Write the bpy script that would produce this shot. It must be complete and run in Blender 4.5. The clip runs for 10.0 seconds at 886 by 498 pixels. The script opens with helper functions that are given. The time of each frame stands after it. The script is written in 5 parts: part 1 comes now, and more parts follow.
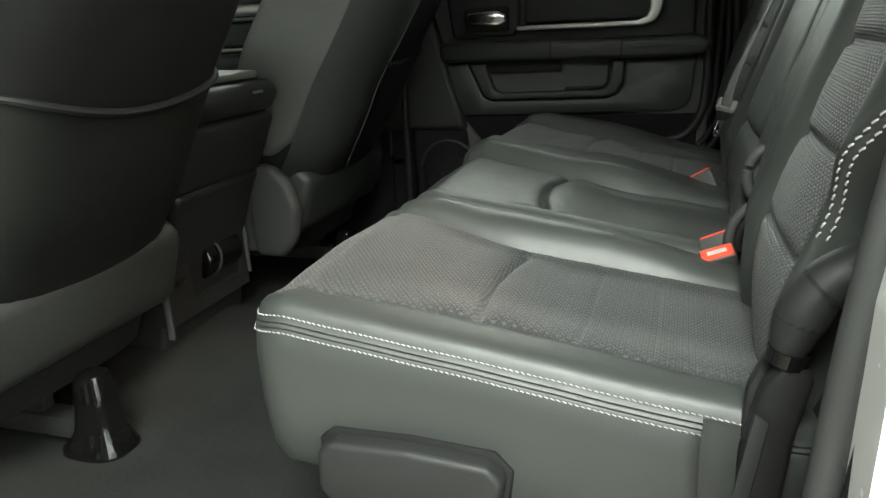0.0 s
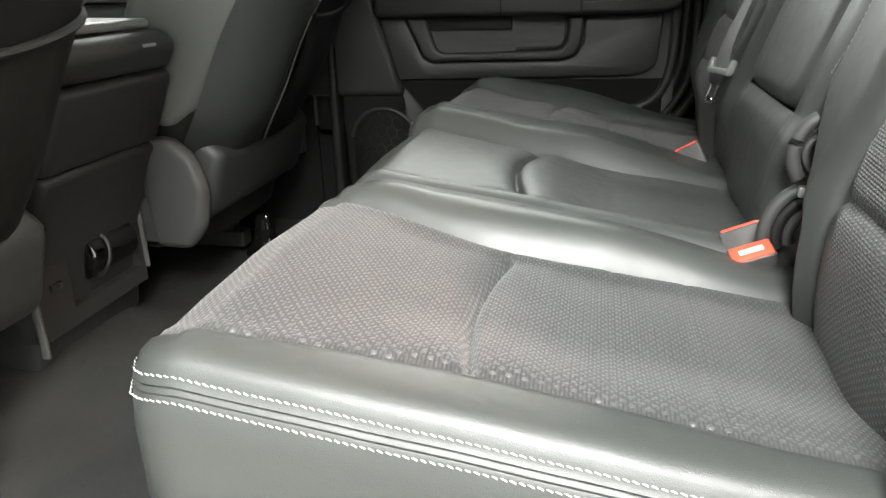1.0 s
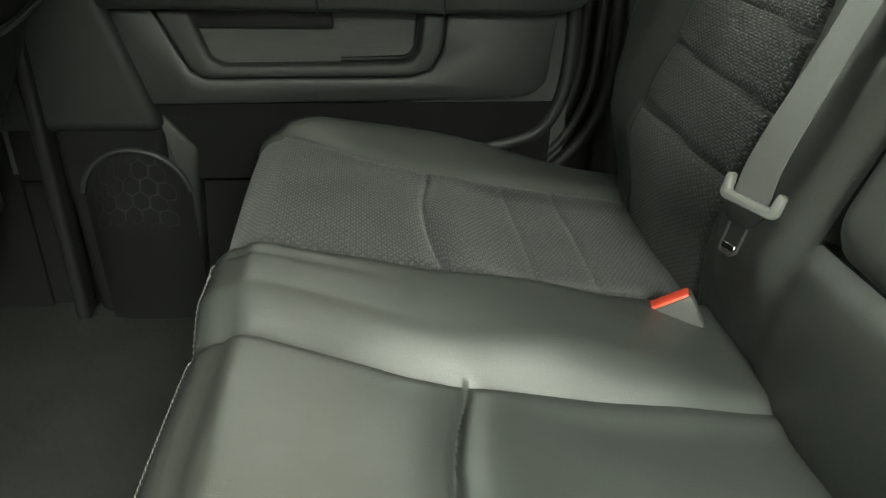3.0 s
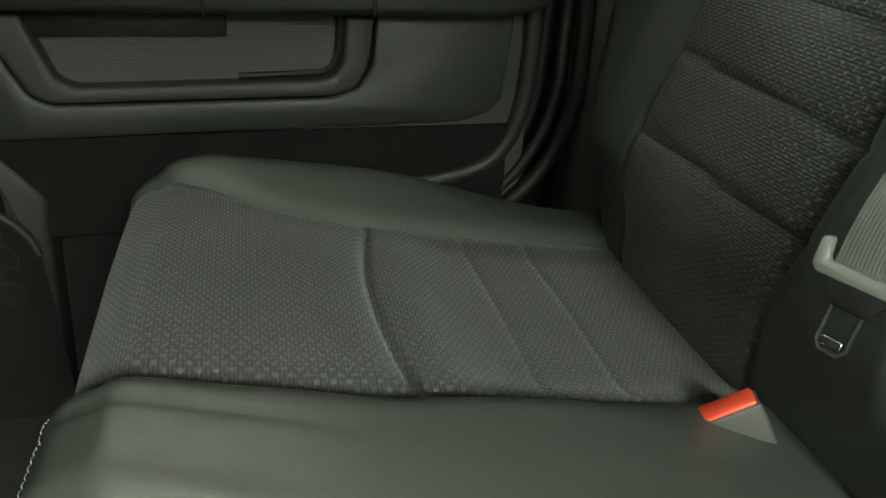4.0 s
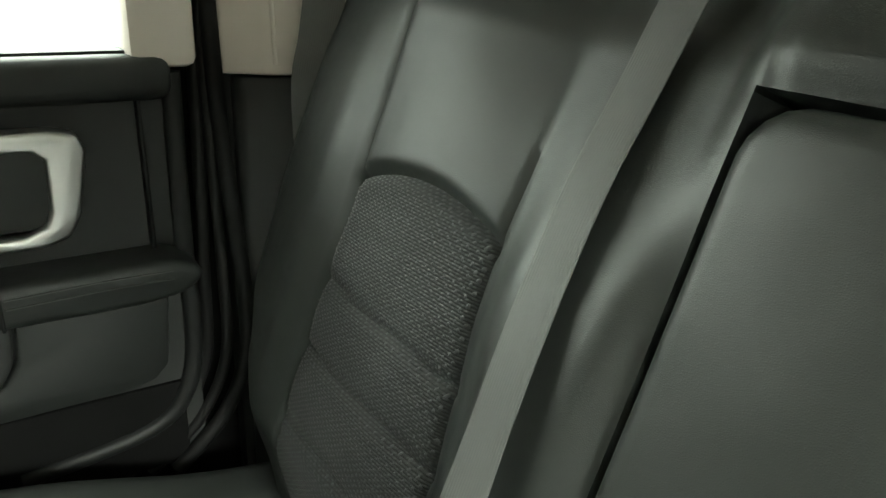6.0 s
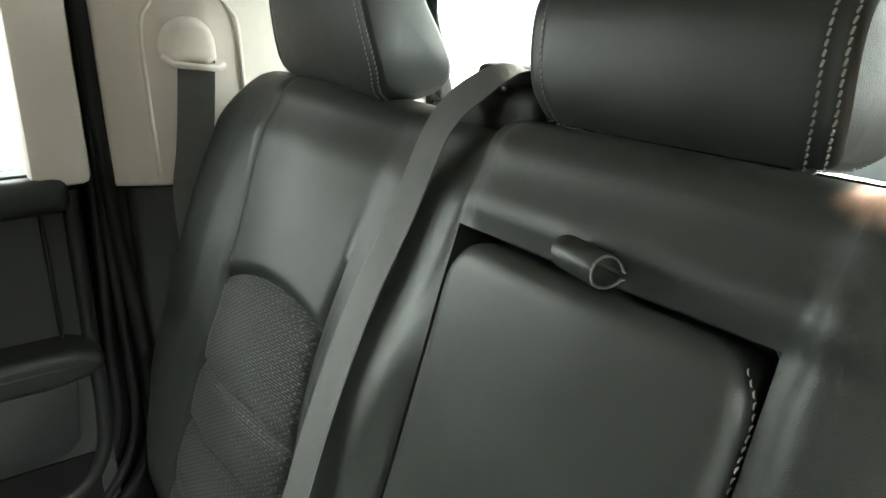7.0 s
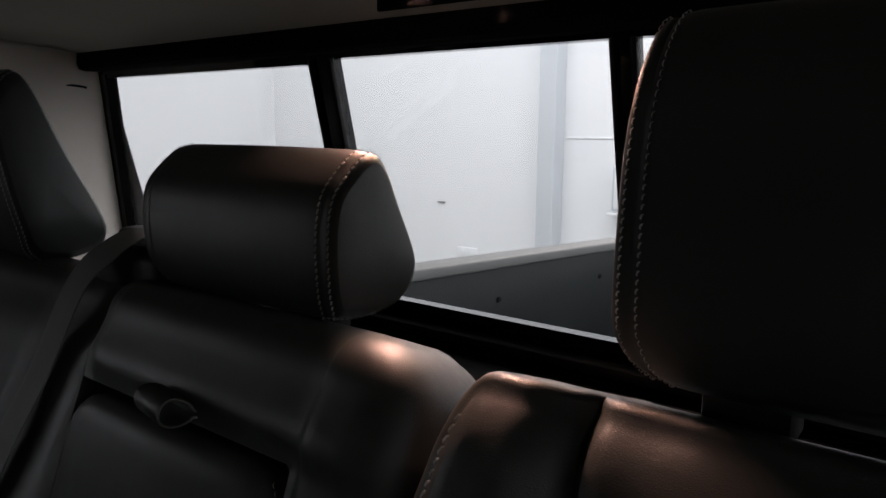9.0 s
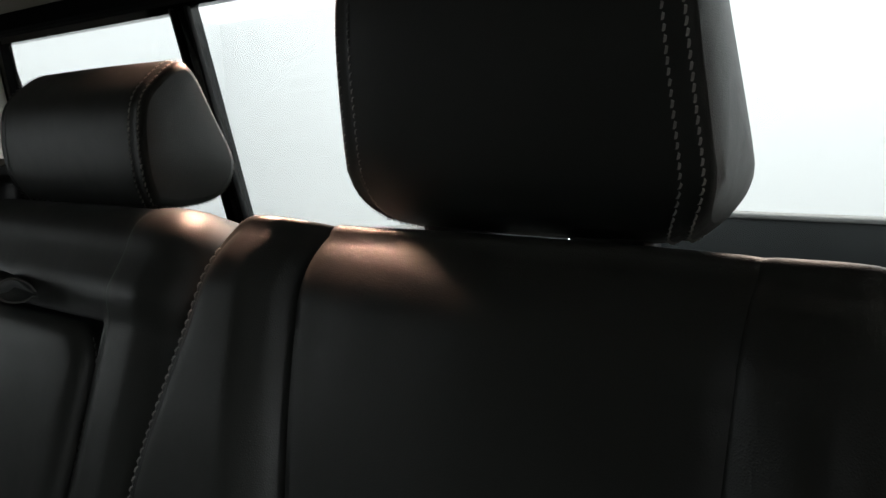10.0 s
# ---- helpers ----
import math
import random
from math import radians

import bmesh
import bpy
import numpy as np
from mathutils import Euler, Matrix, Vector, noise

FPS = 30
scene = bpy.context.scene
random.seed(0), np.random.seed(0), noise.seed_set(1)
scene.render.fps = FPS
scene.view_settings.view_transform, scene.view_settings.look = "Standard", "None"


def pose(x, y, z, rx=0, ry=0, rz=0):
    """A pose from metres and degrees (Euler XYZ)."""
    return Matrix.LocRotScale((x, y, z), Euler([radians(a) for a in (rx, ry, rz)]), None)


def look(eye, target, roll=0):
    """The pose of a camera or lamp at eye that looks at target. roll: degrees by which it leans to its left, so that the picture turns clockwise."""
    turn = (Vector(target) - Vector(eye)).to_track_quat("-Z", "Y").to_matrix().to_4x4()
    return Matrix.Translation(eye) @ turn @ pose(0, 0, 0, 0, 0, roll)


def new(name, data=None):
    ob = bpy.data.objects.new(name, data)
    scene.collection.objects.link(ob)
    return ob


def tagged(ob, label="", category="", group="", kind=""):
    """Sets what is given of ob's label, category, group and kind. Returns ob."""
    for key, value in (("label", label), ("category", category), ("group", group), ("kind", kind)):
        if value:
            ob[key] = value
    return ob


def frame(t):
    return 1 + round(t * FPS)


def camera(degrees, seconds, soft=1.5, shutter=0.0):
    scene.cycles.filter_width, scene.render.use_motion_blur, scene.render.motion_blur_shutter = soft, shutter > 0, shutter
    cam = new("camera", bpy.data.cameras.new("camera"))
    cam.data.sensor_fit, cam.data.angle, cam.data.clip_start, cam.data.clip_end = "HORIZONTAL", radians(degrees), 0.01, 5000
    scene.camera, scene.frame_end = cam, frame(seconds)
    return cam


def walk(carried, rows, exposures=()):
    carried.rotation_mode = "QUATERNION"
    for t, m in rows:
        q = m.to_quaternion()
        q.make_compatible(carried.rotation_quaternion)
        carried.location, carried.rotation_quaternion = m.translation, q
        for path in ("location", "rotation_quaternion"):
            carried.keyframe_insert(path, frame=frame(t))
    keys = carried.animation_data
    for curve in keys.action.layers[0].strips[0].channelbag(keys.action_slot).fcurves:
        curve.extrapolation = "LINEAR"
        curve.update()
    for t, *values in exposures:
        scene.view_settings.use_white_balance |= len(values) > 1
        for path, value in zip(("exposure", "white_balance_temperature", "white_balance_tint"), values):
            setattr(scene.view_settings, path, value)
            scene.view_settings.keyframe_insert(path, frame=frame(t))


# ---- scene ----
cam = camera(62.4, 10.0)
PATH = [
    (0, (0.4, 0.044, 0.676), (-0.212, 1.85, 0.075), -3.0),
    (0.5, (0.334, 0.147, 0.654), (-0.216, 1.965, 0.026), -2.6),
    (1, (0.285, 0.275, 0.633), (-0.117, 2.109, -0.053), -1.8),
    (1.5, (0.242, 0.433, 0.654), (-0.008, 2.248, -0.148), -1.3),
    (2, (0.154, 0.583, 0.687), (0.067, 2.381, -0.183), -0.4),
    (2.5, (0.112, 0.772, 0.738), (0.179, 2.542, -0.191), 0.7),
    (3, (0.116, 0.951, 0.77), (0.318, 2.692, -0.193), 1.8),
    (3.2, (0.101, 1.008, 0.76), (0.352, 2.742, -0.204), 1.5),
    (4.3, (0.101, 1.27, 0.699), (0.661, 2.953, -0.225), 3.6),
    (4.5, (0.127, 1.293, 0.694), (0.759, 2.948, -0.234), 3.6),
    (5, (0.207, 1.284, 0.732), (0.987, 2.895, -0.16), 4.3),
    (5.5, (0.244, 1.243, 0.845), (1.16, 2.805, -0.005), 4.5),
    (6, (0.254, 1.197, 0.96), (1.261, 2.757, 0.217), 2.4),
    (6.2, (0.264, 1.172, 0.99), (1.298, 2.739, 0.3), 2.0),
    (7.3, (0.323, 0.956, 1.092), (1.444, 2.488, 0.463), -0.8),
    (7.5, (0.332, 0.935, 1.104), (1.505, 2.442, 0.511), -0.7),
    (8, (0.344, 0.883, 1.124), (1.656, 2.311, 0.633), -0.1),
    (8.5, (0.357, 0.853, 1.124), (1.805, 2.179, 0.741), 0.7),
    (9, (0.352, 0.822, 1.122), (1.907, 2.037, 0.794), 0.5),
    (9.5, (0.337, 0.743, 1.114), (1.95, 1.88, 0.791), 0.3),
    (10, (0.352, 0.637, 1.04), (1.955, 1.787, 0.707), -1.6),
]
EXPOSURES = [
    (0.0, 2.68, 6500, -6), (0.5, 3.6, 6500, 0), (1.0, 3.65, 6500, 5), (1.5, 3.6, 6500, 6), (2.0, 3.5, 6600, 6), (2.5, 3.7, 6900, -4), (3.2, 3.85, 6900, -12), (4.5, 3.55, 7150, -18),
    (5.5, 3.5, 6850, -16), (6.0, 3.95, 6700, -10), (7.5, 4.0, 6350, -4), (8.0, 2.85, 6300, 0), (8.5, 0.72, 6200, 12), (9.0, 0.35, 6200, 14), (9.5, 0.4, 6150, 16), (10.0, 0.8, 6200, 4)]
walk(cam, [(t, look(eye, target, roll)) for t, eye, target, roll in PATH], EXPOSURES)

# ---- world, light ----
world = bpy.data.worlds.new("overcast")
scene.world = world
world.use_nodes = True
wn = world.node_tree.nodes
wn["Background"].inputs[0].default_value = (1.0, 0.99, 0.97, 1)
wn["Background"].inputs[1].default_value = 1.05
sun = new("sun", bpy.data.lights.new("sun", "SUN"))
sun.data.energy, sun.data.angle, sun.data.color = 0.6, radians(12), (1.0, 0.72, 0.56)
sun.matrix_world = look((0, 0, 0), (-1.0, -0.18, -0.68))
# added warm fill over the rear window, shining down on the seat tops
warm_fill = new("brake_light", bpy.data.lights.new("brake_light", "AREA"))
warm_fill.data.shape, warm_fill.data.size, warm_fill.data.size_y, warm_fill.data.energy, warm_fill.data.color = "RECTANGLE", 0.12, 0.02, 1.5, (1.0, 0.55, 0.39)
warm_fill.data.spread = radians(95)
warm_fill.matrix_world = look((0.895, 1.235, 1.238), (0.77, 1.12, 1.0))
# daylight falling in at the open rear door
lamp = new("doorway_light", bpy.data.lights.new("doorway_light", "AREA"))
lamp.data.shape, lamp.data.size, lamp.data.size_y, lamp.data.energy, lamp.data.color = "RECTANGLE", 0.9, 0.8, 25, (1.0, 0.97, 0.97)
lamp.matrix_world = look((0.49, -0.82, 2.08), (0.15, 0.96, 0.41))
# unseen fill light, added to brighten the wall behind the truck
wall_fill = new("yard_light", bpy.data.lights.new("yard_light", "AREA"))
wall_fill.data.shape, wall_fill.data.size, wall_fill.data.size_y, wall_fill.data.energy, wall_fill.data.color = "RECTANGLE", 7.0, 0.6, 80, (1.0, 0.99, 0.97)
wall_fill.matrix_world = look((3.9, 2.6, 3.6), (6.2, 3.4, 0.6))

# daylight through the far rear door's window
far_lamp = new("far_window_light", bpy.data.lights.new("far_window_light", "AREA"))
far_lamp.data.shape, far_lamp.data.size, far_lamp.data.size_y, far_lamp.data.energy, far_lamp.data.color = "RECTANGLE", 0.8, 0.3, 0.2, (1.0, 0.98, 1.0)
far_lamp.matrix_world = look((0.0, 2.24, 1.04), (0.1, 1.0, 0.45))

# ---- materials ----
def material(name, base, rough=0.5, metal=0.0, vary=0.12, vary_scale=5.0, grain=0.0, grain_scale=900.0, grain_kind="noise",
             soft=0.0, soft_scale=25.0, spec=0.5, tint=None, rough_vary=0.08):
    """Principled material with a broad colour drift, a fine grain relief and a soft wide relief."""
    m = bpy.data.materials.new(name)
    m.use_nodes = True
    nt = m.node_tree
    b = nt.nodes["Principled BSDF"]
    co = nt.nodes.new("ShaderNodeTexCoord")
    n1 = nt.nodes.new("ShaderNodeTexNoise")
    n1.inputs["Scale"].default_value, n1.inputs["Detail"].default_value = vary_scale, 6
    nt.links.new(co.outputs["Object"], n1.inputs["Vector"])
    ramp = nt.nodes.new("ShaderNodeMix")
    ramp.data_type = "RGBA"
    other = tint or [c * (1 + 2 * vary) for c in base]
    ramp.inputs[6].default_value = (*[c * (1 - vary) for c in base], 1)
    ramp.inputs[7].default_value = (*other, 1)
    nt.links.new(n1.outputs[0], ramp.inputs[0])
    nt.links.new(ramp.outputs[2], b.inputs["Base Color"])
    rr = nt.nodes.new("ShaderNodeMapRange")
    rr.inputs[3].default_value, rr.inputs[4].default_value = max(0.02, rough - rough_vary), min(1, rough + rough_vary)
    n2 = nt.nodes.new("ShaderNodeTexNoise")
    n2.inputs["Scale"].default_value, n2.inputs["Detail"].default_value = vary_scale * 9, 4
    nt.links.new(co.outputs["Object"], n2.inputs["Vector"])
    nt.links.new(n2.outputs[0], rr.inputs[0])
    nt.links.new(rr.outputs[0], b.inputs["Roughness"])
    b.inputs["Metallic"].default_value = metal
    b.inputs["Specular IOR Level"].default_value = spec
    last = None
    if soft:
        n3 = nt.nodes.new("ShaderNodeTexNoise")
        n3.inputs["Scale"].default_value, n3.inputs["Detail"].default_value = soft_scale, 3
        nt.links.new(co.outputs["Object"], n3.inputs["Vector"])
        bu = nt.nodes.new("ShaderNodeBump")
        bu.inputs["Strength"].default_value, bu.inputs["Distance"].default_value = soft, 0.004
        nt.links.new(n3.outputs[0], bu.inputs["Height"])
        last = bu
    if grain:
        if grain_kind == "noise":
            g = nt.nodes.new("ShaderNodeTexNoise")
            g.inputs["Detail"].default_value = 3
        else:
            g = nt.nodes.new("ShaderNodeTexVoronoi")
            g.feature = "DISTANCE_TO_EDGE" if grain_kind == "cells" else "F1"
        g.inputs["Scale"].default_value = grain_scale
        nt.links.new(co.outputs["Object"], g.inputs["Vector"])
        bu = nt.nodes.new("ShaderNodeBump")
        bu.inputs["Strength"].default_value, bu.inputs["Distance"].default_value = grain, 0.0006
        nt.links.new(g.outputs[0], bu.inputs["Height"])
        if last:
            nt.links.new(last.outputs[0], bu.inputs["Normal"])
        last = bu
    if last:
        nt.links.new(last.outputs[0], b.inputs["Normal"])
    return m


def woven(name, dark, light, pitch, rough=0.75):
    """Woven seat cloth: staggered raised knots on a dark ground, laid out on metric UVs."""
    m = bpy.data.materials.new(name)
    m.use_nodes = True
    nt = m.node_tree
    b = nt.nodes["Principled BSDF"]
    uv = nt.nodes.new("ShaderNodeUVMap")
    sep = nt.nodes.new("ShaderNodeSeparateXYZ")
    nt.links.new(uv.outputs[0], sep.inputs[0])

    def op(kind, a, c=None):
        n = nt.nodes.new("ShaderNodeMath")
        n.operation = kind
        for i, v in enumerate((a, c)):
            if v is None:
                continue
            if isinstance(v, (int, float)):
                n.inputs[i].default_value = v
            else:
                nt.links.new(v, n.inputs[i])
        return n.outputs[0]

    wave = 2 * math.pi / pitch
    su = op("SINE", op("MULTIPLY", op("ADD", sep.outputs[0], op("MULTIPLY", sep.outputs[1], 0.12)), wave / 1.4))
    sv = op("SINE", op("MULTIPLY", sep.outputs[1], wave))
    both = op("MULTIPLY", su, sv)
    spot = op("MAXIMUM", both, 0.0)
    knot = op("ADD", op("MULTIPLY", op("ABSOLUTE", sv), 0.45), op("MULTIPLY", spot, 0.55))
    fibre = nt.nodes.new("ShaderNodeTexNoise")
    fibre.inputs["Scale"].default_value, fibre.inputs["Detail"].default_value = 1500, 2
    co = nt.nodes.new("ShaderNodeTexCoord")
    nt.links.new(co.outputs["Object"], fibre.inputs["Vector"])
    broad = nt.nodes.new("ShaderNodeTexNoise")
    broad.inputs["Scale"].default_value = 12
    nt.links.new(co.outputs["Object"], broad.inputs["Vector"])
    height = op("ADD", knot, op("MULTIPLY", fibre.outputs[0], 0.35))
    bu = nt.nodes.new("ShaderNodeBump")
    bu.inputs["Strength"].default_value, bu.inputs["Distance"].default_value = 0.6, 0.0012
    nt.links.new(height, bu.inputs["Height"])
    nt.links.new(bu.outputs[0], b.inputs["Normal"])
    mix = nt.nodes.new("ShaderNodeMix")
    mix.data_type = "RGBA"
    mix.inputs[6].default_value, mix.inputs[7].default_value = (*dark, 1), (*light, 1)
    blend = op("ADD", op("MULTIPLY", op("POWER", op("ABSOLUTE", sv), 1.5), 0.62), op("MULTIPLY", spot, 0.25))
    nt.links.new(op("MULTIPLY", blend, op("ADD", 0.45, broad.outputs[0])), mix.inputs[0])
    nt.links.new(mix.outputs[2], b.inputs["Base Color"])
    nt.links.new(op("SUBTRACT", rough, op("MULTIPLY", spot, 0.42)), b.inputs["Roughness"])
    b.inputs["Sheen Weight"].default_value = 0.12
    b.inputs["Specular IOR Level"].default_value = 0.45
    return m


def ribbed(name, base, pitch, rough=0.6, axis=0):
    """Webbing or ribbed plastic: fine parallel ribs on metric UVs."""
    m = material(name, base, rough, vary=0.08, vary_scale=30)
    nt = m.node_tree
    b = nt.nodes["Principled BSDF"]
    uv = nt.nodes.new("ShaderNodeUVMap")
    sep = nt.nodes.new("ShaderNodeSeparateXYZ")
    nt.links.new(uv.outputs[0], sep.inputs[0])
    mul = nt.nodes.new("ShaderNodeMath")
    mul.operation = "MULTIPLY"
    mul.inputs[1].default_value = 2 * math.pi / pitch
    nt.links.new(sep.outputs[axis], mul.inputs[0])
    sn = nt.nodes.new("ShaderNodeMath")
    sn.operation = "SINE"
    nt.links.new(mul.outputs[0], sn.inputs[0])
    bu = nt.nodes.new("ShaderNodeBump")
    bu.inputs["Strength"].default_value, bu.inputs["Distance"].default_value = 0.35, 0.0003
    nt.links.new(sn.outputs[0], bu.inputs["Height"])
    nt.links.new(bu.outputs[0], b.inputs["Normal"])
    return m


def glazing(name, tint, gloss=0.06):
    m = bpy.data.materials.new(name)
    m.use_nodes = True
    nt = m.node_tree
    nt.nodes.remove(nt.nodes["Principled BSDF"])
    out = nt.nodes["Material Output"]
    tr = nt.nodes.new("ShaderNodeBsdfTransparent")
    tr.inputs[0].default_value = (*tint, 1)
    gl = nt.nodes.new("ShaderNodeBsdfGlossy")
    gl.inputs["Roughness"].default_value = 0.02
    lw = nt.nodes.new("ShaderNodeLayerWeight")
    lw.inputs[0].default_value = 0.35
    fr = nt.nodes.new("ShaderNodeMath")
    fr.operation = "MULTIPLY_ADD"
    fr.inputs[1].default_value, fr.inputs[2].default_value = 0.22, 0.02
    nt.links.new(lw.outputs["Facing"], fr.inputs[0])
    mx = nt.nodes.new("ShaderNodeMixShader")
    nt.links.new(fr.outputs[0], mx.inputs[0])
    nt.links.new(tr.outputs[0], mx.inputs[1])
    nt.links.new(gl.outputs[0], mx.inputs[2])
    nt.links.new(mx.outputs[0], out.inputs[0])
    return m


LEATHER = material("leather", (0.0345, 0.0376, 0.0355), 0.43, vary=0.12, vary_scale=7, grain=0.35, grain_scale=650, grain_kind="cells", soft=0.12, soft_scale=35, spec=0.5)
VINYL = material("vinyl", (0.0195, 0.0212, 0.0202), 0.5, vary=0.12, vary_scale=6, grain=0.3, grain_scale=700, grain_kind="cells", soft=0.1, soft_scale=30)
CLOTH = woven("seat_cloth", (0.015, 0.016, 0.0161), (0.052, 0.054, 0.0548), 0.0062)
KNOT = material("cloth_thread", (0.058, 0.06, 0.0615), 0.36, vary=0.2, vary_scale=14, grain=0.4, grain_scale=1600, spec=0.5)
PLASTIC = material("black_plastic", (0.016, 0.0165, 0.0165), 0.52, vary=0.15, vary_scale=8, grain=0.3, grain_scale=1100, spec=0.34)
TRIM = material("charcoal_trim", (0.034, 0.035, 0.034), 0.58, vary=0.1, vary_scale=6, grain=0.35, grain_scale=900, spec=0.4)
GLOSS = material("gloss_black", (0.004, 0.004, 0.004), 0.08, vary=0.2, vary_scale=14, rough_vary=0.04)
RUBBER = material("rubber", (0.01, 0.01, 0.01), 0.55, vary=0.2, vary_scale=20, grain=0.2, grain_scale=500, spec=0.25)
CARPET = material("carpet", (0.018, 0.0187, 0.0178), 0.95, vary=0.25, vary_scale=9, grain=1.0, grain_scale=420, soft=0.5, soft_scale=60, spec=0.1)
BEIGE = material("beige_trim", (0.78, 0.715, 0.655), 0.7, vary=0.04, vary_scale=4, grain=0.25, grain_scale=900)
LINER = material("headliner_cloth", (0.5, 0.48, 0.43), 0.95, vary=0.06, vary_scale=5, grain=0.5, grain_scale=700, soft=0.2, soft_scale=12, spec=0.1)
CHROME = material("chrome", (0.72, 0.72, 0.72), 0.16, metal=1.0, vary=0.04, vary_scale=20, rough_vary=0.05)
SATIN = material("satin_silver", (0.62, 0.62, 0.61), 0.4, metal=1.0, vary=0.05, vary_scale=20)
STEEL = material("dark_steel", (0.05, 0.05, 0.05), 0.3, metal=0.6, vary=0.2, vary_scale=20)
RED = material("red_plastic", (0.75, 0.07, 0.035), 0.4, vary=0.06, vary_scale=30)
GREYP = material("grey_plastic", (0.2, 0.2, 0.195), 0.5, vary=0.06, vary_scale=20, grain=0.2, grain_scale=900)
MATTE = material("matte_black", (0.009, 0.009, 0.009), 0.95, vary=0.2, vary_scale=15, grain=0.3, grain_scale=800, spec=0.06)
SEATBACK = material("seat_back_vinyl", (0.008, 0.0085, 0.008), 0.5, vary=0.15, vary_scale=6, grain=0.3, grain_scale=700, grain_kind="cells", soft=0.1, soft_scale=30, spec=0.2)
SIDEGREY = material("grey_seat_side", (0.075, 0.077, 0.073), 0.5, vary=0.1, vary_scale=7, grain=0.3, grain_scale=700, grain_kind="cells", soft=0.1, soft_scale=25, spec=0.35)
BUCKLE = material("buckle_plastic", (0.05, 0.049, 0.047), 0.5, vary=0.08, vary_scale=30, grain=0.2, grain_scale=900)
WEB = ribbed("belt_webbing", (0.12, 0.123, 0.12), 0.0026)
BELTGREY = material("belt_hardware", (0.16, 0.165, 0.16), 0.5, vary=0.08, vary_scale=25, grain=0.2, grain_scale=900)
THREAD = material("white_thread", (0.4, 0.395, 0.38), 0.8, vary=0.06, vary_scale=60, spec=0.2)
WHITE = material("white_paint", (0.8, 0.8, 0.8), 0.25, vary=0.02, vary_scale=3)
BEDPAINT = material("bed_paint", (0.017, 0.02, 0.021), 0.45, vary=0.3, vary_scale=4, grain=0.4, grain_scale=300, soft=0.2, soft_scale=20)
WALL = material("white_wall", (0.8, 0.805, 0.815), 0.8, vary=0.025, vary_scale=0.8, grain=0.3, grain_scale=60, soft=0.1, soft_scale=6)
WALLGREY = material("pale_grey_paint", (0.55, 0.57, 0.6), 0.7, vary=0.04, vary_scale=1.5)
CONCRETE = material("concrete", (0.33, 0.32, 0.3), 0.8, vary=0.15, vary_scale=1.5, grain=0.4, grain_scale=120, soft=0.2, soft_scale=8)
# grey for the unseen blocks that keep sky light off the cab
DARKWALL = material("dark_bay_paint", (0.09, 0.092, 0.09), 0.8, vary=0.15, vary_scale=1.2, grain=0.4, grain_scale=90)
# emission that stands in for a reflection on the bed side
GLOW = material("lit_lens", (0.9, 0.9, 0.9), 0.4, vary=0.02)
GLOW.node_tree.nodes["Principled BSDF"].inputs["Emission Color"].default_value = (1.0, 0.98, 0.94, 1)
GLOW.node_tree.nodes["Principled BSDF"].inputs["Emission Strength"].default_value = 3.0
# pale base colour stands in for the windscreen's reflection on the lid
LIDSHEEN = material("glossy_grey_vinyl", (0.16, 0.165, 0.155), 0.3, vary=0.06, vary_scale=8, grain=0.2, grain_scale=700, grain_kind="cells")
GLASS = glazing("window_glass", (0.9, 0.92, 0.9))
TINTED = glazing("privacy_glass", (0.96, 0.975, 0.975))
RIBBED = ribbed("ribbed_plastic", (0.045, 0.046, 0.045), 0.004, 0.6, axis=1)


# ---- builders ----
BASE = {}


def thing(name, label, category, base=(0, 0, 0), group="", kind=""):
    e = new(name)
    e.location = base
    e.empty_display_size = 0.05
    BASE[e.name] = Vector(base)
    return tagged(e, label, category, group, kind)


def part(name, data, mat, parent=None, label="", smooth=True, kind=""):
    """One mesh object from (verts, faces[, uvs]), in world coordinates, under a thing or a part."""
    verts, faces = data[0], data[1]
    off = Vector((0, 0, 0))
    if parent is not None:
        off = BASE[parent.name]
    me = bpy.data.meshes.new(name)
    me.from_pydata([tuple(Vector(v) - off) for v in verts], [], faces)
    if len(data) > 2 and data[2]:
        lay = me.uv_layers.new(name="UVMap")
        for lp in me.loops:
            lay.data[lp.index].uv = data[2][lp.vertex_index]
    me.materials.append(mat)
    for p in me.polygons:
        p.use_smooth = smooth
    if smooth:
        me.set_sharp_from_angle(angle=radians(42))
    ob = new(name, me)
    BASE[ob.name] = off
    if parent is not None:
        ob.parent = parent
        ob.location = (0, 0, 0)
    return tagged(ob, label, kind=kind)


def structure(name, data, mat, label, category, smooth=False):
    ob = part(name, data, mat, None, label, smooth)
    return tagged(ob, label, category, kind="structure")


def from_bm(bm, m=None):
    if m is not None:
        bmesh.ops.transform(bm, matrix=m, verts=bm.verts)
    bmesh.ops.recalc_face_normals(bm, faces=bm.faces)
    bm.verts.index_update()
    out = [v.co.copy() for v in bm.verts], [[v.index for v in f.verts] for f in bm.faces]
    bm.free()
    return out


def box(lo, hi, r=0.0, seg=2, m=None):
    """Box between two corners, with rounded edges."""
    bm = bmesh.new()
    bmesh.ops.create_cube(bm, size=1)
    lo, hi = Vector(lo), Vector(hi)
    for v in bm.verts:
        v.co = Vector([(lo[i] + hi[i]) / 2 + v.co[i] * (hi[i] - lo[i]) for i in range(3)])
    if r:
        bmesh.ops.bevel(bm, geom=bm.edges[:], offset=min(r, 0.49 * min(hi[i] - lo[i] for i in range(3))), segments=seg, affect="EDGES", profile=0.5)
    return from_bm(bm, m)


